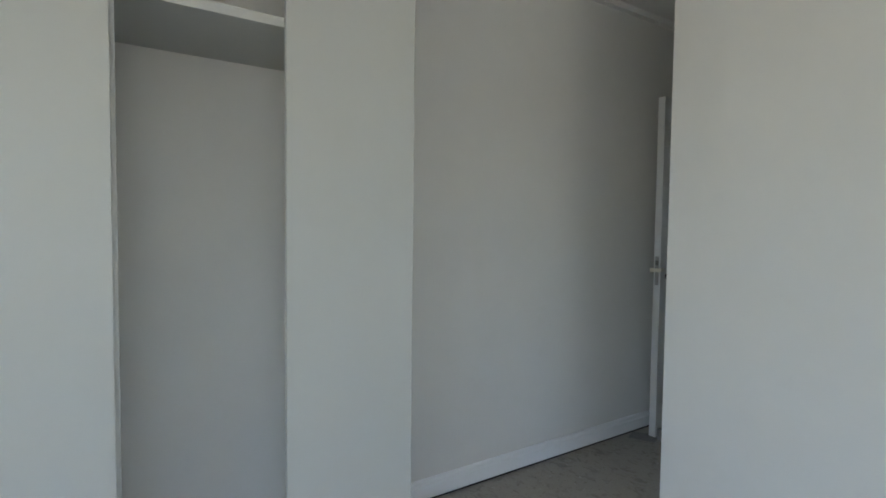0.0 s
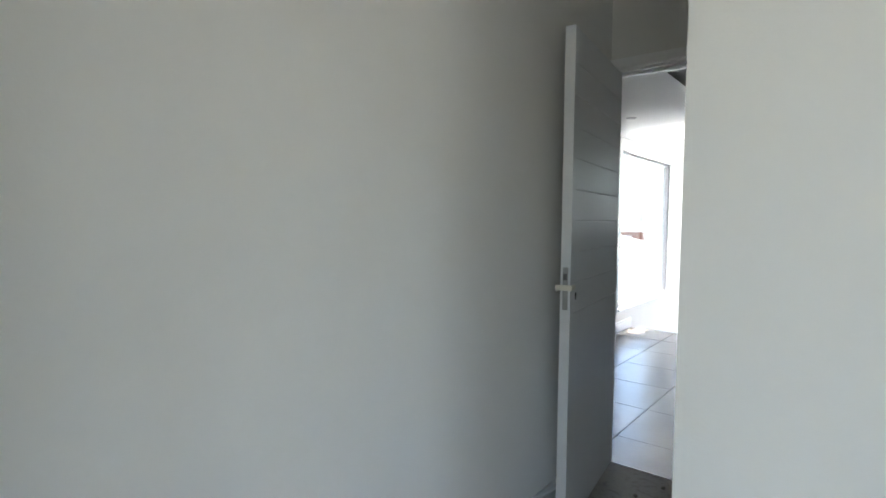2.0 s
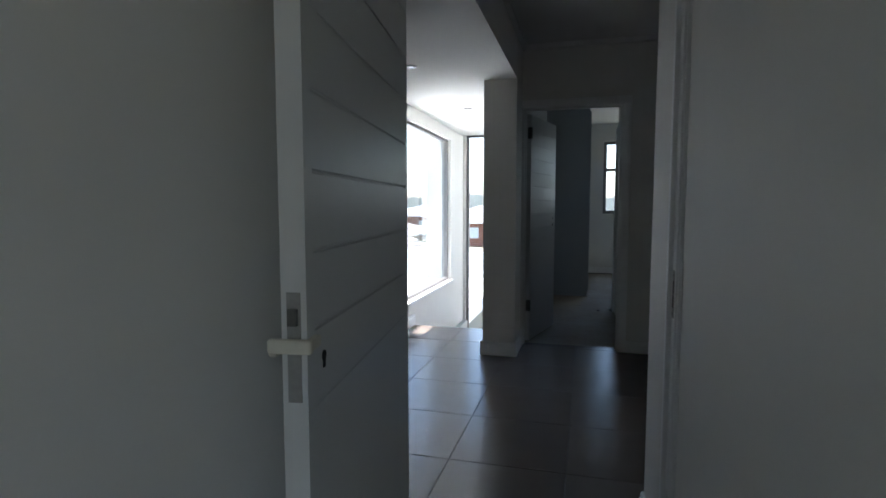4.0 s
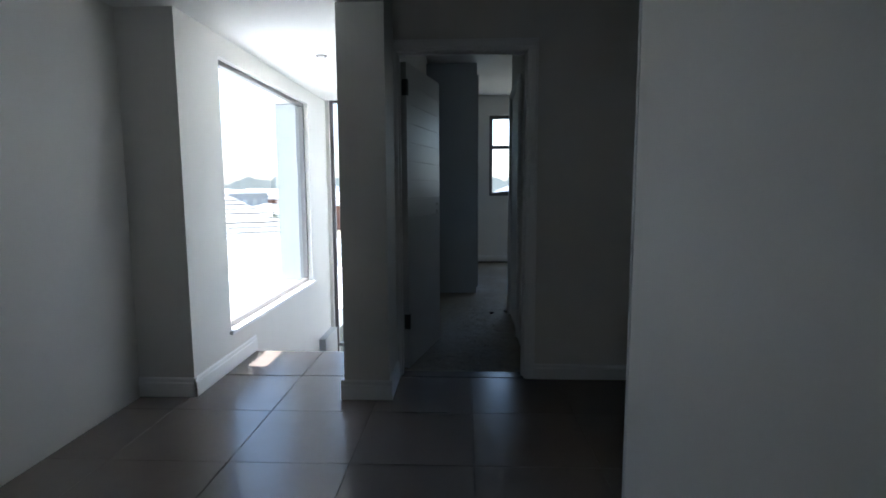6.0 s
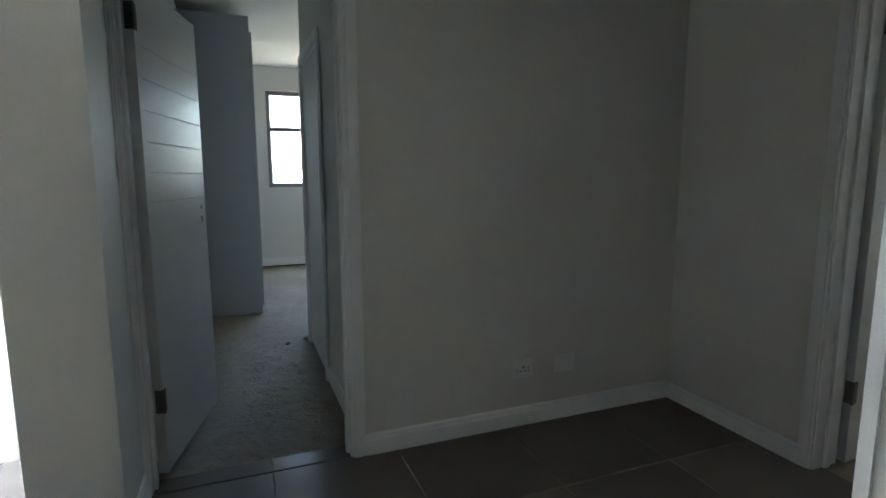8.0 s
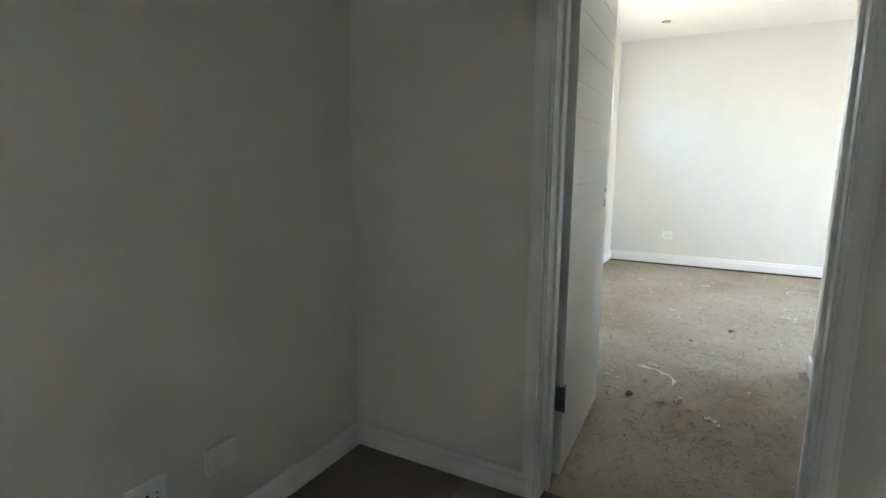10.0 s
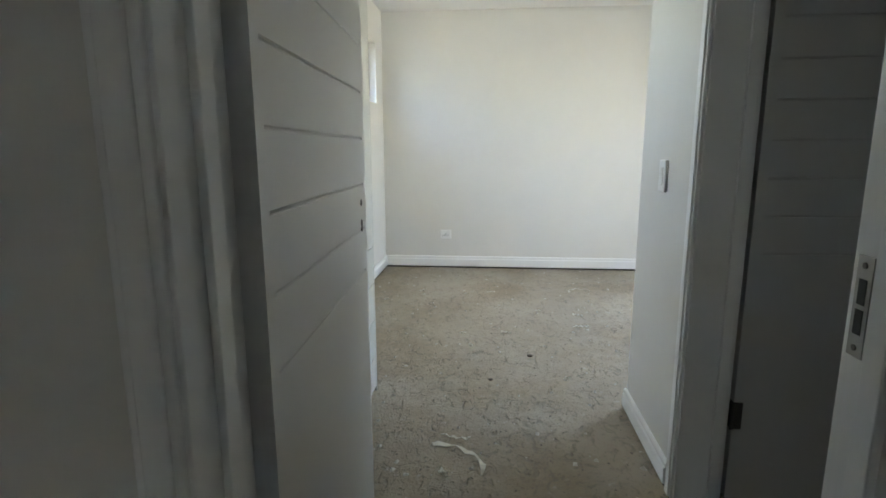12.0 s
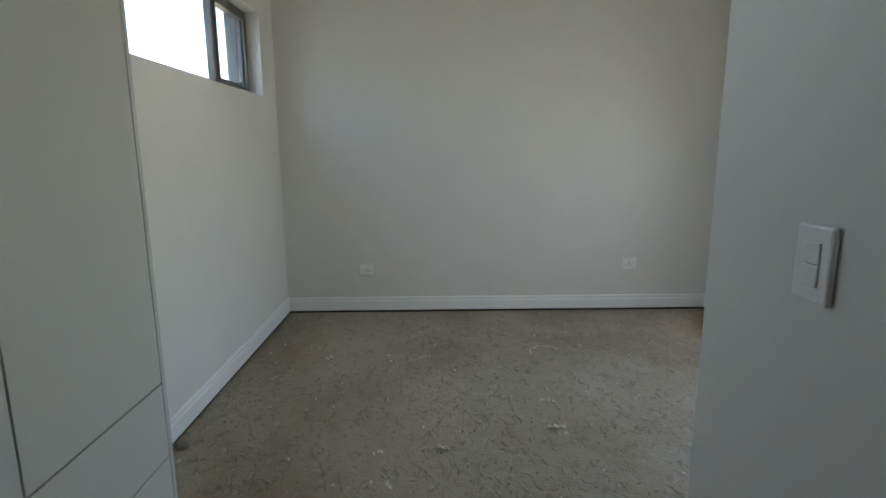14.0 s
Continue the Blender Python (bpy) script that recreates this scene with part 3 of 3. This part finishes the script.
def far_room_cupboard():
    """Front at y -0.60: plain doors above, four drawers below them at one end."""
    top = empty("built_in_cupboard", pose(0, 0, 0), "white built-in cupboard with plain doors above four drawers", "cupboard")
    y1, yf, h = -0.044, -0.582, 2.60
    for x in (2.834, 3.45, 3.872, 4.716):
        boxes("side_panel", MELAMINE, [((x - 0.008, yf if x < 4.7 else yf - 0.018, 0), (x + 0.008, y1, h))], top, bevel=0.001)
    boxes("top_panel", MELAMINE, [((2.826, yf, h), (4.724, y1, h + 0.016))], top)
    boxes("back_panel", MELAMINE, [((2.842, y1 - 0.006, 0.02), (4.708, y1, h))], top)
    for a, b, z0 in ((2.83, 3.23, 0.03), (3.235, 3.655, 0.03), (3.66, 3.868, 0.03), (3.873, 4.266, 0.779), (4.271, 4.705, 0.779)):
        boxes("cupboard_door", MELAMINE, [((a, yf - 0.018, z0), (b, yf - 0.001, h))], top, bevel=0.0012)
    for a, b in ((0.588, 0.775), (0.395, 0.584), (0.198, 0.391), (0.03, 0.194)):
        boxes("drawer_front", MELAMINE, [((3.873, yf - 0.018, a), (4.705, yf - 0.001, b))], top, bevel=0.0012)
    return top


def end_room_cupboard():
    top = empty("tall_cupboard", pose(0, 0, 0), "tall grey melamine built-in cupboard beside the bedroom wall", "cupboard")
    boxes("carcass", GREYBOARD, [((0.004, 2.822, 0.0), (0.575, 5.0, 2.63))], top, bevel=0.002)
    for y in (2.83, 3.374, 3.918, 4.462):
        boxes("cupboard_door", GREYBOARD, [((0.576, y, 0.07), (0.594, y + 0.538, 2.50))], top, bevel=0.0012)
    return top


bedroom_wardrobe()
far_room_cupboard()
end_room_cupboard()

# shut side door in the end room's entry
dE = door_frame("door_frame_5", pose(0.89, 1.76, 0, 0, 0, -90), 0.76, 2.05, 0.012, (0.002, 0.006), "white painted side door frame in the entry")
dE.location.x = 0.879


structure("door_5", DOOR, [((0.884, 1.002, 0.012), (0.8895, 1.758, 2.048))], "closed flush grey-white side door in the entry", "door")


# ---- fittings ----
def rounded_plate(bm, w, h, d, r=0.008):
    add_box(bm, (-w / 2, -d, -h / 2), (w / 2, 0, h / 2), min(r, d * 0.45))


def socket(m, kind, group):
    """A wall plate: x across, -y out of the wall."""
    top = empty("wall_socket" if kind != "blank" else "blank_wall_plate", m,
                "white plastic three-pin power socket low on the wall" if kind != "blank" else "white plastic blank cover plate low on the wall",
                "socket" if kind != "blank" else "wall plate", group)
    bm = bmesh.new()
    rounded_plate(bm, 0.118, 0.098, 0.011)
    part("cover_plate", bm, PLASTIC, top)
    if kind != "blank":
        bm = bmesh.new()
        for x, z, r in ((0.0, 0.006, 0.0048), (-0.012, -0.013, 0.004), (0.012, -0.013, 0.004), (0.030, 0.004, 0.003), (0.030, -0.012, 0.003), (-0.034, -0.010, 0.003)):
            add_cyl(bm, pose(x, -0.0112, z, 90), r, r, 0.002, 12)
        part("pin_hole", bm, BLACK, top, "dark pin holes")
        boxes("rocker", PLASTIC, [((-0.040, -0.0145, 0.006), (-0.026, -0.010, 0.030))], top, bevel=0.001)
    else:
        boxes("cover_insert", PLASTIC, [((-0.038, -0.0135, -0.03), (0.038, -0.010, 0.03))], top, bevel=0.001)
    return top


def light_switch(m):
    top = empty("light_switch", m, "white plastic light switch standing proud of the wall", "light switch", "light switches")
    bm = bmesh.new()
    rounded_plate(bm, 0.080, 0.125, 0.012)
    part("cover_plate", bm, PLASTIC, top)
    boxes("bezel", BEZEL, [((-0.0186, -0.0124, -0.0356), (0.0186, -0.0115, 0.0356))], top)
    for z0, z1 in ((-0.035, -0.0008), (0.0008, 0.035)):
        boxes("rocker", PLASTIC, [((-0.018, -0.0155, z0), (0.018, -0.011, z1))], top, bevel=0.0015)
    return top


socket(pose(1.705, 0, 0.302), "socket", "low wall plates")
socket(pose(1.955, 0, 0.302), "blank", "low wall plates")
socket(pose(7.78, -0.70, 0.362, 0, 0, -90), "socket", "far room sockets")
socket(pose(7.78, -2.88, 0.39, 0, 0, -90), "socket", "far room sockets")
light_switch(pose(4.292, -1.868, 1.152, 0, 0, 180))
light_switch(pose(0.79, -4.33, 1.005, 0, 0, -90))


def downlight(x, y, z):
    top = empty("downlight", pose(x, y, z), "small round recessed ceiling spotlight, switched off", "downlight", "downlights")
    bm = bmesh.new()
    add_cyl(bm, pose(0, 0, -0.003), 0.042, 0.046, 0.006, 28)
    part("trim_ring", bm, STEEL, top, "brushed metal ring")
    bm = bmesh.new()
    add_cyl(bm, pose(0, 0, -0.0065), 0.026, 0.030, 0.003, 24)
    part("lens", bm, LAMPGLASS, top)
    bm = bmesh.new()
    add_cyl(bm, pose(0, 0, -0.006), 0.034, 0.034, 0.0025, 24)
    part("recess", bm, BLACK, top)


downlight(0.43, -1.25, 2.59)
downlight(-0.70, -0.93, 2.236)
downlight(-0.65, 0.78, 2.236)
downlight(7.0, -0.62, 2.645)


# ---- loose things on the floors ----
def brick_doorstop():
    bm = bmesh.new()
    add_box(bm, (-0.07, -0.045, 0), (0.07, 0.045, 0.068), 0.004)
    for v in bm.verts:
        v.co += noise.noise_vector(v.co * 40) * 0.003
    ob = tagged(part("brick", bm, BRICKMAT), "rough grey cement brick propping the open door", "brick")
    ob.matrix_world = pose(0.205, -3.865, -0.002, 0, 0, 68)


brick_doorstop()


def crumpled_strip(name, m, length, width, label, mat, seed, category, course=None):
    """A thin curled ribbon with thickness."""
    rnd = random.Random(seed)
    bm = bmesh.new()
    n, pts, ang, p = 14, [], rnd.uniform(0, 6), Vector((0, 0, 0))
    if course:
        ang = radians(course[0])
    for i in range(n):
        pts.append((p.copy(), ang))
        ang += radians(course[1]) / n + rnd.uniform(-0.12, 0.12) if course else rnd.uniform(-0.55, 0.6)
        p += Vector((math.cos(ang), math.sin(ang), 0)) * length / n
    prev = None
    for i, (p, a) in enumerate(pts):
        side = Vector((-math.sin(a), math.cos(a), rnd.uniform(-0.4, 0.4))) * width * (0.5 + 0.3 * math.sin(i * 1.3))
        z = Vector((0, 0, 0.006 + 0.012 * abs(math.sin(i * 0.9 + seed))))
        ring = [bm.verts.new(p - side + z), bm.verts.new(p + side + z), bm.verts.new(p + side + z + Vector((0, 0, 0.002))), bm.verts.new(p - side + z + Vector((0, 0, 0.002)))]
        for v in ring:
            v.co.z = max(v.co.z, 0.0)
        if prev:
            for k in range(4):
                bm.faces.new((prev[k], prev[(k + 1) % 4], ring[(k + 1) % 4], ring[k]))
        else:
            bm.faces.new(ring[::-1])
        prev = ring
    bm.faces.new(prev)
    low = min(v.co.z for v in bm.verts)
    for v in bm.verts:
        v.co.z -= low
    ob = tagged(part(name, bm, mat), label, category)
    ob.matrix_world = m


crumpled_strip("paper_strip", pose(4.20, -0.955, -0.003), 0.37, 0.016, "crumpled strip of pale masking paper on the screed", PAPER, 4, "paper scrap", (-60, -120))
crumpled_strip("paper_strip", pose(4.30, -0.985, -0.003), 0.15, 0.009, "thin curl of pale masking paper on the screed", PAPER, 6, "paper scrap", (-130, 60))
for k, (x, y, size) in enumerate(((3.985, -1.025, 0.06), (3.84, -1.233, 0.07), (3.727, -1.154, 0.06), (6.78, -0.59, 0.07), (6.47, -0.32, 0.05), (5.65, -1.025, 0.05),
                                  (5.43, -1.06, 0.05), (6.20, -1.55, 0.05), (5.68, -1.32, 0.06), (4.91, -1.61, 0.05))):
    crumpled_strip("paper_scrap", pose(x, y, -0.003, 0, 0, k * 57), size, size * 0.28, "small torn scrap of pale paper on the screed", PAPER, 20 + k, "paper scrap")
crumpled_strip("paper_scrap", pose(3.60, -1.40, -0.003, 0, 0, 80), 0.13, 0.018, "torn scrap of pale paper on the screed", PAPER, 5, "paper scrap")
crumpled_strip("paper_scrap", pose(5.86, -1.90, -0.003, 0, 0, 10), 0.12, 0.014, "torn scrap of pale paper on the screed", PAPER, 8, "paper scrap")
crumpled_strip("paper_scrap", pose(6.14, -1.83, -0.003, 0, 0, 60), 0.09, 0.012, "torn scrap of pale paper on the screed", PAPER, 11, "paper scrap")
crumpled_strip("tape_strip", pose(6.78, -1.90, -0.003), 0.34, 0.007, "thin strip of pale tape on the screed", PAPER, 14, "tape strip", (20, -190))
crumpled_strip("paper_scrap", pose(6.74, -1.16, -0.003, 0, 0, 60), 0.09, 0.010, "torn scrap of pale paper on the screed", PAPER, 17, "paper scrap")


def card_scrap():
    """A bent piece of grey card, one corner lifted."""
    bm = bmesh.new()
    add_box(bm, (-0.075, -0.055, 0), (0.075, 0.055, 0.003))
    bmesh.ops.subdivide_edges(bm, edges=bm.edges[:], cuts=4, use_grid_fill=True)
    for v in bm.verts:
        v.co.z += 0.018 * max(0.0, (v.co.x + v.co.y) / 0.13) ** 2
        v.co.x += 0.008 * noise.noise(v.co * 30)
    ob = tagged(part("card_scrap", bm, CARD), "bent scrap of grey card under the open door", "card scrap")
    ob.matrix_world = pose(0.075, -3.955, -0.003, 0, 0, 25)


card_scrap()


def stone(x, y, r, seed, label="small dark lump of cement on the floor"):
    bm = bmesh.new()
    bmesh.ops.create_icosphere(bm, subdivisions=2, radius=r)
    for v in bm.verts:
        v.co *= 1 + 0.5 * noise.noise(v.co / r * 0.9 + Vector((seed, 0, 0)))
        v.co.z *= 0.6
    low = min(v.co.z for v in bm.verts)
    for v in bm.verts:
        v.co.z -= low + 0.002
    ob = tagged(part("cement_lump", bm, CHIPDARK), label, "cement lump", "cement lumps")
    ob.matrix_world = pose(x, y, -0.003)


for i, (x, y, r) in enumerate(((5.263, -1.442, 0.017), (5.72, -0.10, 0.03), (3.78, -0.977, 0.02), (0.705, 1.784, 0.018), (0.46, -3.30, 0.012),
                               (0.33, -3.26, 0.010), (0.86, 1.86, 0.03), (0.25, -3.42, 0.010), (4.9, -1.2, 0.012))):
    stone(x, y, r, i * 3.7)


def litter(name, mat, count, region, size, seed, label):
    """Crumbs and flakes strewn over a floor, as one mesh."""
    rnd = random.Random(seed)
    verts, faces = [], []
    x0, x1, y0, y1 = region
    for _ in range(count):
        x, y = rnd.uniform(x0, x1), rnd.uniform(y0, y1)
        r = rnd.uniform(0.3, 1.0) ** 2 * size
        a0, b = rnd.uniform(0, 6.3), len(verts)
        k = rnd.choice((3, 4, 5))
        for j in range(k):
            a = a0 + 6.283 * j / k + rnd.uniform(-0.3, 0.3)
            verts.append((x + r * math.cos(a), y + r * rnd.uniform(0.4, 1) * math.sin(a), -0.004))
        verts.append((x + rnd.uniform(-0.3, 0.3) * r, y + rnd.uniform(-0.3, 0.3) * r, -0.004 + r * rnd.uniform(0.25, 0.8)))
        for j in range(k):
            faces.append((b + j, b + (j + 1) % k, b + k))
    me = bpy.data.meshes.new(name)
    me.from_pydata(verts, [], faces)
    me.materials.append(mat)
    return tagged(new(name, me), label, "debris", kind="stuff")


litter("plaster_flakes", CHIP, 650, (2.9, 7.7, -3.4, -0.1), 0.019, 1, "pale plaster flakes strewn over the screed floor")
litter("cement_crumbs", CHIPDARK, 2800, (2.85, 7.7, -3.4, -0.1), 0.009, 2, "dark cement crumbs strewn over the screed floor")
litter("plaster_flakes", CHIP, 90, (0.0, 0.8, -5.6, -3.2), 0.008, 3, "pale plaster flakes on the bedroom floor")
litter("cement_crumbs", CHIPDARK, 160, (0.05, 0.85, 0.3, 2.6), 0.009, 4, "dark cement crumbs on the end room floor")
litter("cement_crumbs", CHIPDARK, 160, (0.6, 3.0, 2.0, 5.4), 0.009, 5, "dark cement crumbs on the end room floor")


# ---- outdoors ----
bm = bmesh.new()
bmesh.ops.create_grid(bm, x_segments=40, y_segments=40, size=900)
for v in bm.verts:
    v.co.z = -3.4 + 0.35 * noise.noise(v.co / 90)
tagged(part("ground", bm, GRASS), "dry grassy ground reaching to the horizon", "ground", kind="structure")
structure("flat_roof", ROOFWHITE, [((-7.5, -6, -1.15), (-1.71, 10.5, -0.85))], "white painted flat garage roof below the window", "roof")
structure("parapet", ROOFWHITE, [((-7.7, -6, -3.4), (-7.5, 10.7, -0.12)), ((-7.5, 10.5, -3.4), (-1.71, 10.7, -0.12))], "white painted parapet round the flat roof", "parapet")


def hip_house(name, x, y, w, d, base, eave, ridge, roofmat, wallmat, label, rows=0, turn=0.0):
    """Walls with windows, and a hipped roof laid in courses."""
    top = empty(name, pose(x, y, base, 0, 0, turn), label, "house")
    boxes("wall", wallmat, [((-w / 2, -d / 2, 0), (w / 2, d / 2, eave - base))], top)
    o = 0.5
    bm = bmesh.new()
    n = max(rows, 1)
    rise = ridge - eave
    inset = min(w, d) / 2 + o
    for i in range(n):
        a, b = i / n, (i + 1) / n
        za, zb = eave - base + rise * a + (0.05 if rows else 0), eave - base + rise * b
        ring = []
        for f, z in ((a, za), (b, zb)):
            hx, hy = w / 2 + o - inset * f, d / 2 + o - inset * f
            ring.append([bm.verts.new((sx * max(hx, 0.02), sy * max(hy, 0.02), z)) for sx, sy in ((-1, -1), (1, -1), (1, 1), (-1, 1))])
        for k in range(4):
            bm.faces.new((ring[0][k], ring[0][(k + 1) % 4], ring[1][(k + 1) % 4], ring[1][k]))
    part("roof", bm, roofmat, top)
    boxes("gutter", TRIM, [((-w / 2 - o, -d / 2 - o, eave - base - 0.12), (w / 2 + o, d / 2 + o, eave - base + 0.06))], top)
    for i in range(max(2, int(w // 3))):
        cx = -w / 2 + (i + 0.5) * w / max(2, int(w // 3))
        win = boxes("window", CONCRETE, [((cx - 0.6, -d / 2 - 0.03, (eave - base) * 0.35), (cx + 0.6, -d / 2, (eave - base) * 0.78))], top)
        boxes("pane", GLASS, [((cx - 0.54, -d / 2 - 0.036, (eave - base) * 0.37), (cx + 0.54, -d / 2 - 0.03, (eave - base) * 0.76))], win)
    for i in range(max(2, int(d // 3))):
        cy = -d / 2 + (i + 0.5) * d / max(2, int(d // 3))
        win = boxes("window", CONCRETE, [((w / 2, cy - 0.6, (eave - base) * 0.35), (w / 2 + 0.03, cy + 0.6, (eave - base) * 0.78))], top)
        boxes("pane", GLASS, [((w / 2 + 0.03, cy - 0.54, (eave - base) * 0.37), (w / 2 + 0.036, cy + 0.54, (eave - base) * 0.76))], win)
    return top


hip_house("neighbour_house", -15.0, 24.7, 11, 10, -3.4, -1.1, 1.9, ROOFTILE, HOUSE, "neighbouring house with hipped grey tiled roof", rows=14, turn=28)
hip_house("grey_house", -33.4, 62, 14, 12, -3.4, 0.75, 1.35, ROOFWHITE, HOUSEGREY, "grey flat-sided house with low roof", rows=2)
hip_house("brick_house", -22, 78, 13, 10, -3.4, -0.2, 2.0, ROOFGREY, HOUSEBRICK, "distant red brick house with grey roof", rows=2)
hip_house("brick_house", -38, 96, 15, 10, -3.4, 0.1, 1.2, ROOFWHITE, HOUSEBRICK, "distant red brick house with pale roof", rows=2)
hip_house("brick_house", -12, 60, 9, 9, -3.4, -0.6, 1.4, ROOFTILE, HOUSEBRICK, "distant red brick house with tiled roof", rows=6)
hip_house("cream_house", -22, 56, 8, 9, -3.4, -1.9, -0.4, ROOFTILE, HOUSE, "cream plastered house with tiled roof", rows=8)
hip_house("back_house", 6.0, 26, 12, 10, -3.4, -0.2, 2.2, ROOFGREY, HOUSE, "house behind with grey sheet roof and chimney", rows=2)
structure("chimney", HOUSE, [((3.0, 24.5, 0.0), (3.7, 25.2, 2.3))], "square plastered chimney on the house behind", "chimney")


def tree(x, y, base, height, seed):
    """Tapered trunk with limbs and a crown of many small leaf clumps."""
    rnd = random.Random(seed)
    top = empty("tree", pose(x, y, base), "leafy green tree among the houses", "tree", "trees")
    bm = bmesh.new()
    add_cyl(bm, pose(0, 0, height * 0.25), 0.035 * height, 0.018 * height, height * 0.5, 8)
    for i in range(6):
        a = rnd.uniform(0, 360)
        add_cyl(bm, pose(0, 0, height * 0.45) @ pose(0, 0, 0, rnd.uniform(20, 50), 0, a) @ pose(0, 0, height * 0.16), 0.012 * height, 0.004 * height, height * 0.32, 6)
    part("trunk", bm, BARK, top)
    verts, faces = [], []
    for _ in range(650):
        u = Vector((rnd.gauss(0, 1), rnd.gauss(0, 1), rnd.gauss(0, 1))).normalized()
        lump = 0.75 + 0.35 * noise.noise(u * 2.2 + Vector((seed, seed, 0)))
        c = Vector((u.x * 0.34, u.y * 0.34, u.z * 0.32)) * height * lump * rnd.uniform(0.45, 1.0) + Vector((0, 0, height * 0.66))
        s = height * rnd.uniform(0.022, 0.05)
        b = len(verts)
        for _k in range(4):
            verts.append(c + Vector((rnd.uniform(-1, 1), rnd.uniform(-1, 1), rnd.uniform(-1, 1))) * s)
        faces += [(b, b + 1, b + 2), (b, b + 2, b + 3), (b + 1, b + 3, b + 2)]
    me = bpy.data.meshes.new("crown")
    me.from_pydata([tuple(v) for v in verts], [], faces)
    me.materials.append(LEAF)
    crown = new("crown", me)
    crown.parent = top
    return top


first = tree(-10.6, 31.5, -3.4, 2.5, 1)
for x, y in ((-9.0, 31.0), (-33, 80), (-19, 50), (-17, 56)):
    copy_thing(first, pose(x, y, -3.6, 0, 0, x * 31))


def far_woods(radius, a0, a1, n, base, seed):
    """A far glowing band of woods with an uneven top, bent round the houses; its pale colour carries the haze."""
    bm = bmesh.new()
    prev = None
    for i in range(n + 1):
        a = radians(a0 + (a1 - a0) * i / n)
        x, y = radius * math.sin(a), radius * math.cos(a)
        p = Vector((x, y, seed))
        h = base + 1.0 * noise.noise(p / 24) + 1.8 * noise.noise(p / 5.0) + 1.6 * noise.noise(p / 1.9)
        col = [bm.verts.new((x * f, y * f, z)) for f, z in ((1.0, -5.0), (1.0, h), (1.03, -5.0))]
        if prev:
            for k in range(3):
                bm.faces.new((prev[k], prev[(k + 1) % 3], col[(k + 1) % 3], col[k]))
        prev = col
    tagged(part("backdrop", bm, HAZE_GLOW), "glowing line of distant woods behind the houses, haze put into its colour", "backdrop", kind="structure")


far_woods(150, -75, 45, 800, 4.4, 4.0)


# ---- floor tiles ----
structure("floor_corridor", GROUT, [((-1.505, -3.15, -0.15), (2.73, 0.12, -0.006)), ((-1.172, 0.12, -0.15), (-0.266, 0.53, -0.006))], "large taupe porcelain tiles with thin dark joints", "floor")
floor_corridor = bpy.data.objects["floor_corridor"]
tile_meshes = {}


def floor_tile(x0, x1, y0, y1):
    g = 0.0016
    w, d = round(x1 - x0 - 2 * g, 4), round(y1 - y0 - 2 * g, 4)
    if w < 0.012 or d < 0.012:
        return
    if (w, d) not in tile_meshes:
        b = bmesh.new()
        c = 0.0015
        ring0 = [b.verts.new(p) for p in ((0, 0, -0.01), (w, 0, -0.01), (w, d, -0.01), (0, d, -0.01))]
        ring1 = [b.verts.new(p) for p in ((0, 0, -0.0015), (w, 0, -0.0015), (w, d, -0.0015), (0, d, -0.0015))]
        ring2 = [b.verts.new(p) for p in ((c, c, 0), (w - c, c, 0), (w - c, d - c, 0), (c, d - c, 0))]
        for lo, hi in ((ring0, ring1), (ring1, ring2)):
            for k in range(4):
                b.faces.new((lo[k], lo[(k + 1) % 4], hi[(k + 1) % 4], hi[k]))
        b.faces.new(ring2)
        me = bpy.data.meshes.new("tile")
        b.to_mesh(me)
        b.free()
        me.materials.append(TILE)
        tile_meshes[(w, d)] = me
    ob = new("tile", tile_meshes[(w, d)])
    ob.parent = floor_corridor
    ob.location = (x0 + g, y0 + g, 0)


PITCH, TX, TY = 0.5585, -0.078, 0.008


def lay(x0, x1, y0, y1):
    xs = sorted({x0, x1, *[TX + PITCH * k for k in range(-8, 9) if x0 < TX + PITCH * k < x1]})
    ys = sorted({y0, y1, *[TY + PITCH * k for k in range(-8, 9) if y0 < TY + PITCH * k < y1]})
    for a, b in zip(xs, xs[1:]):
        for c, d in zip(ys, ys[1:]):
            floor_tile(a, b, c, d)


lay(-1.50, 2.73, -3.15, 0.0)
lay(-1.17, -0.268, 0.0, 0.53)
lay(DA[0], DA[1], 0.0, 0.117)
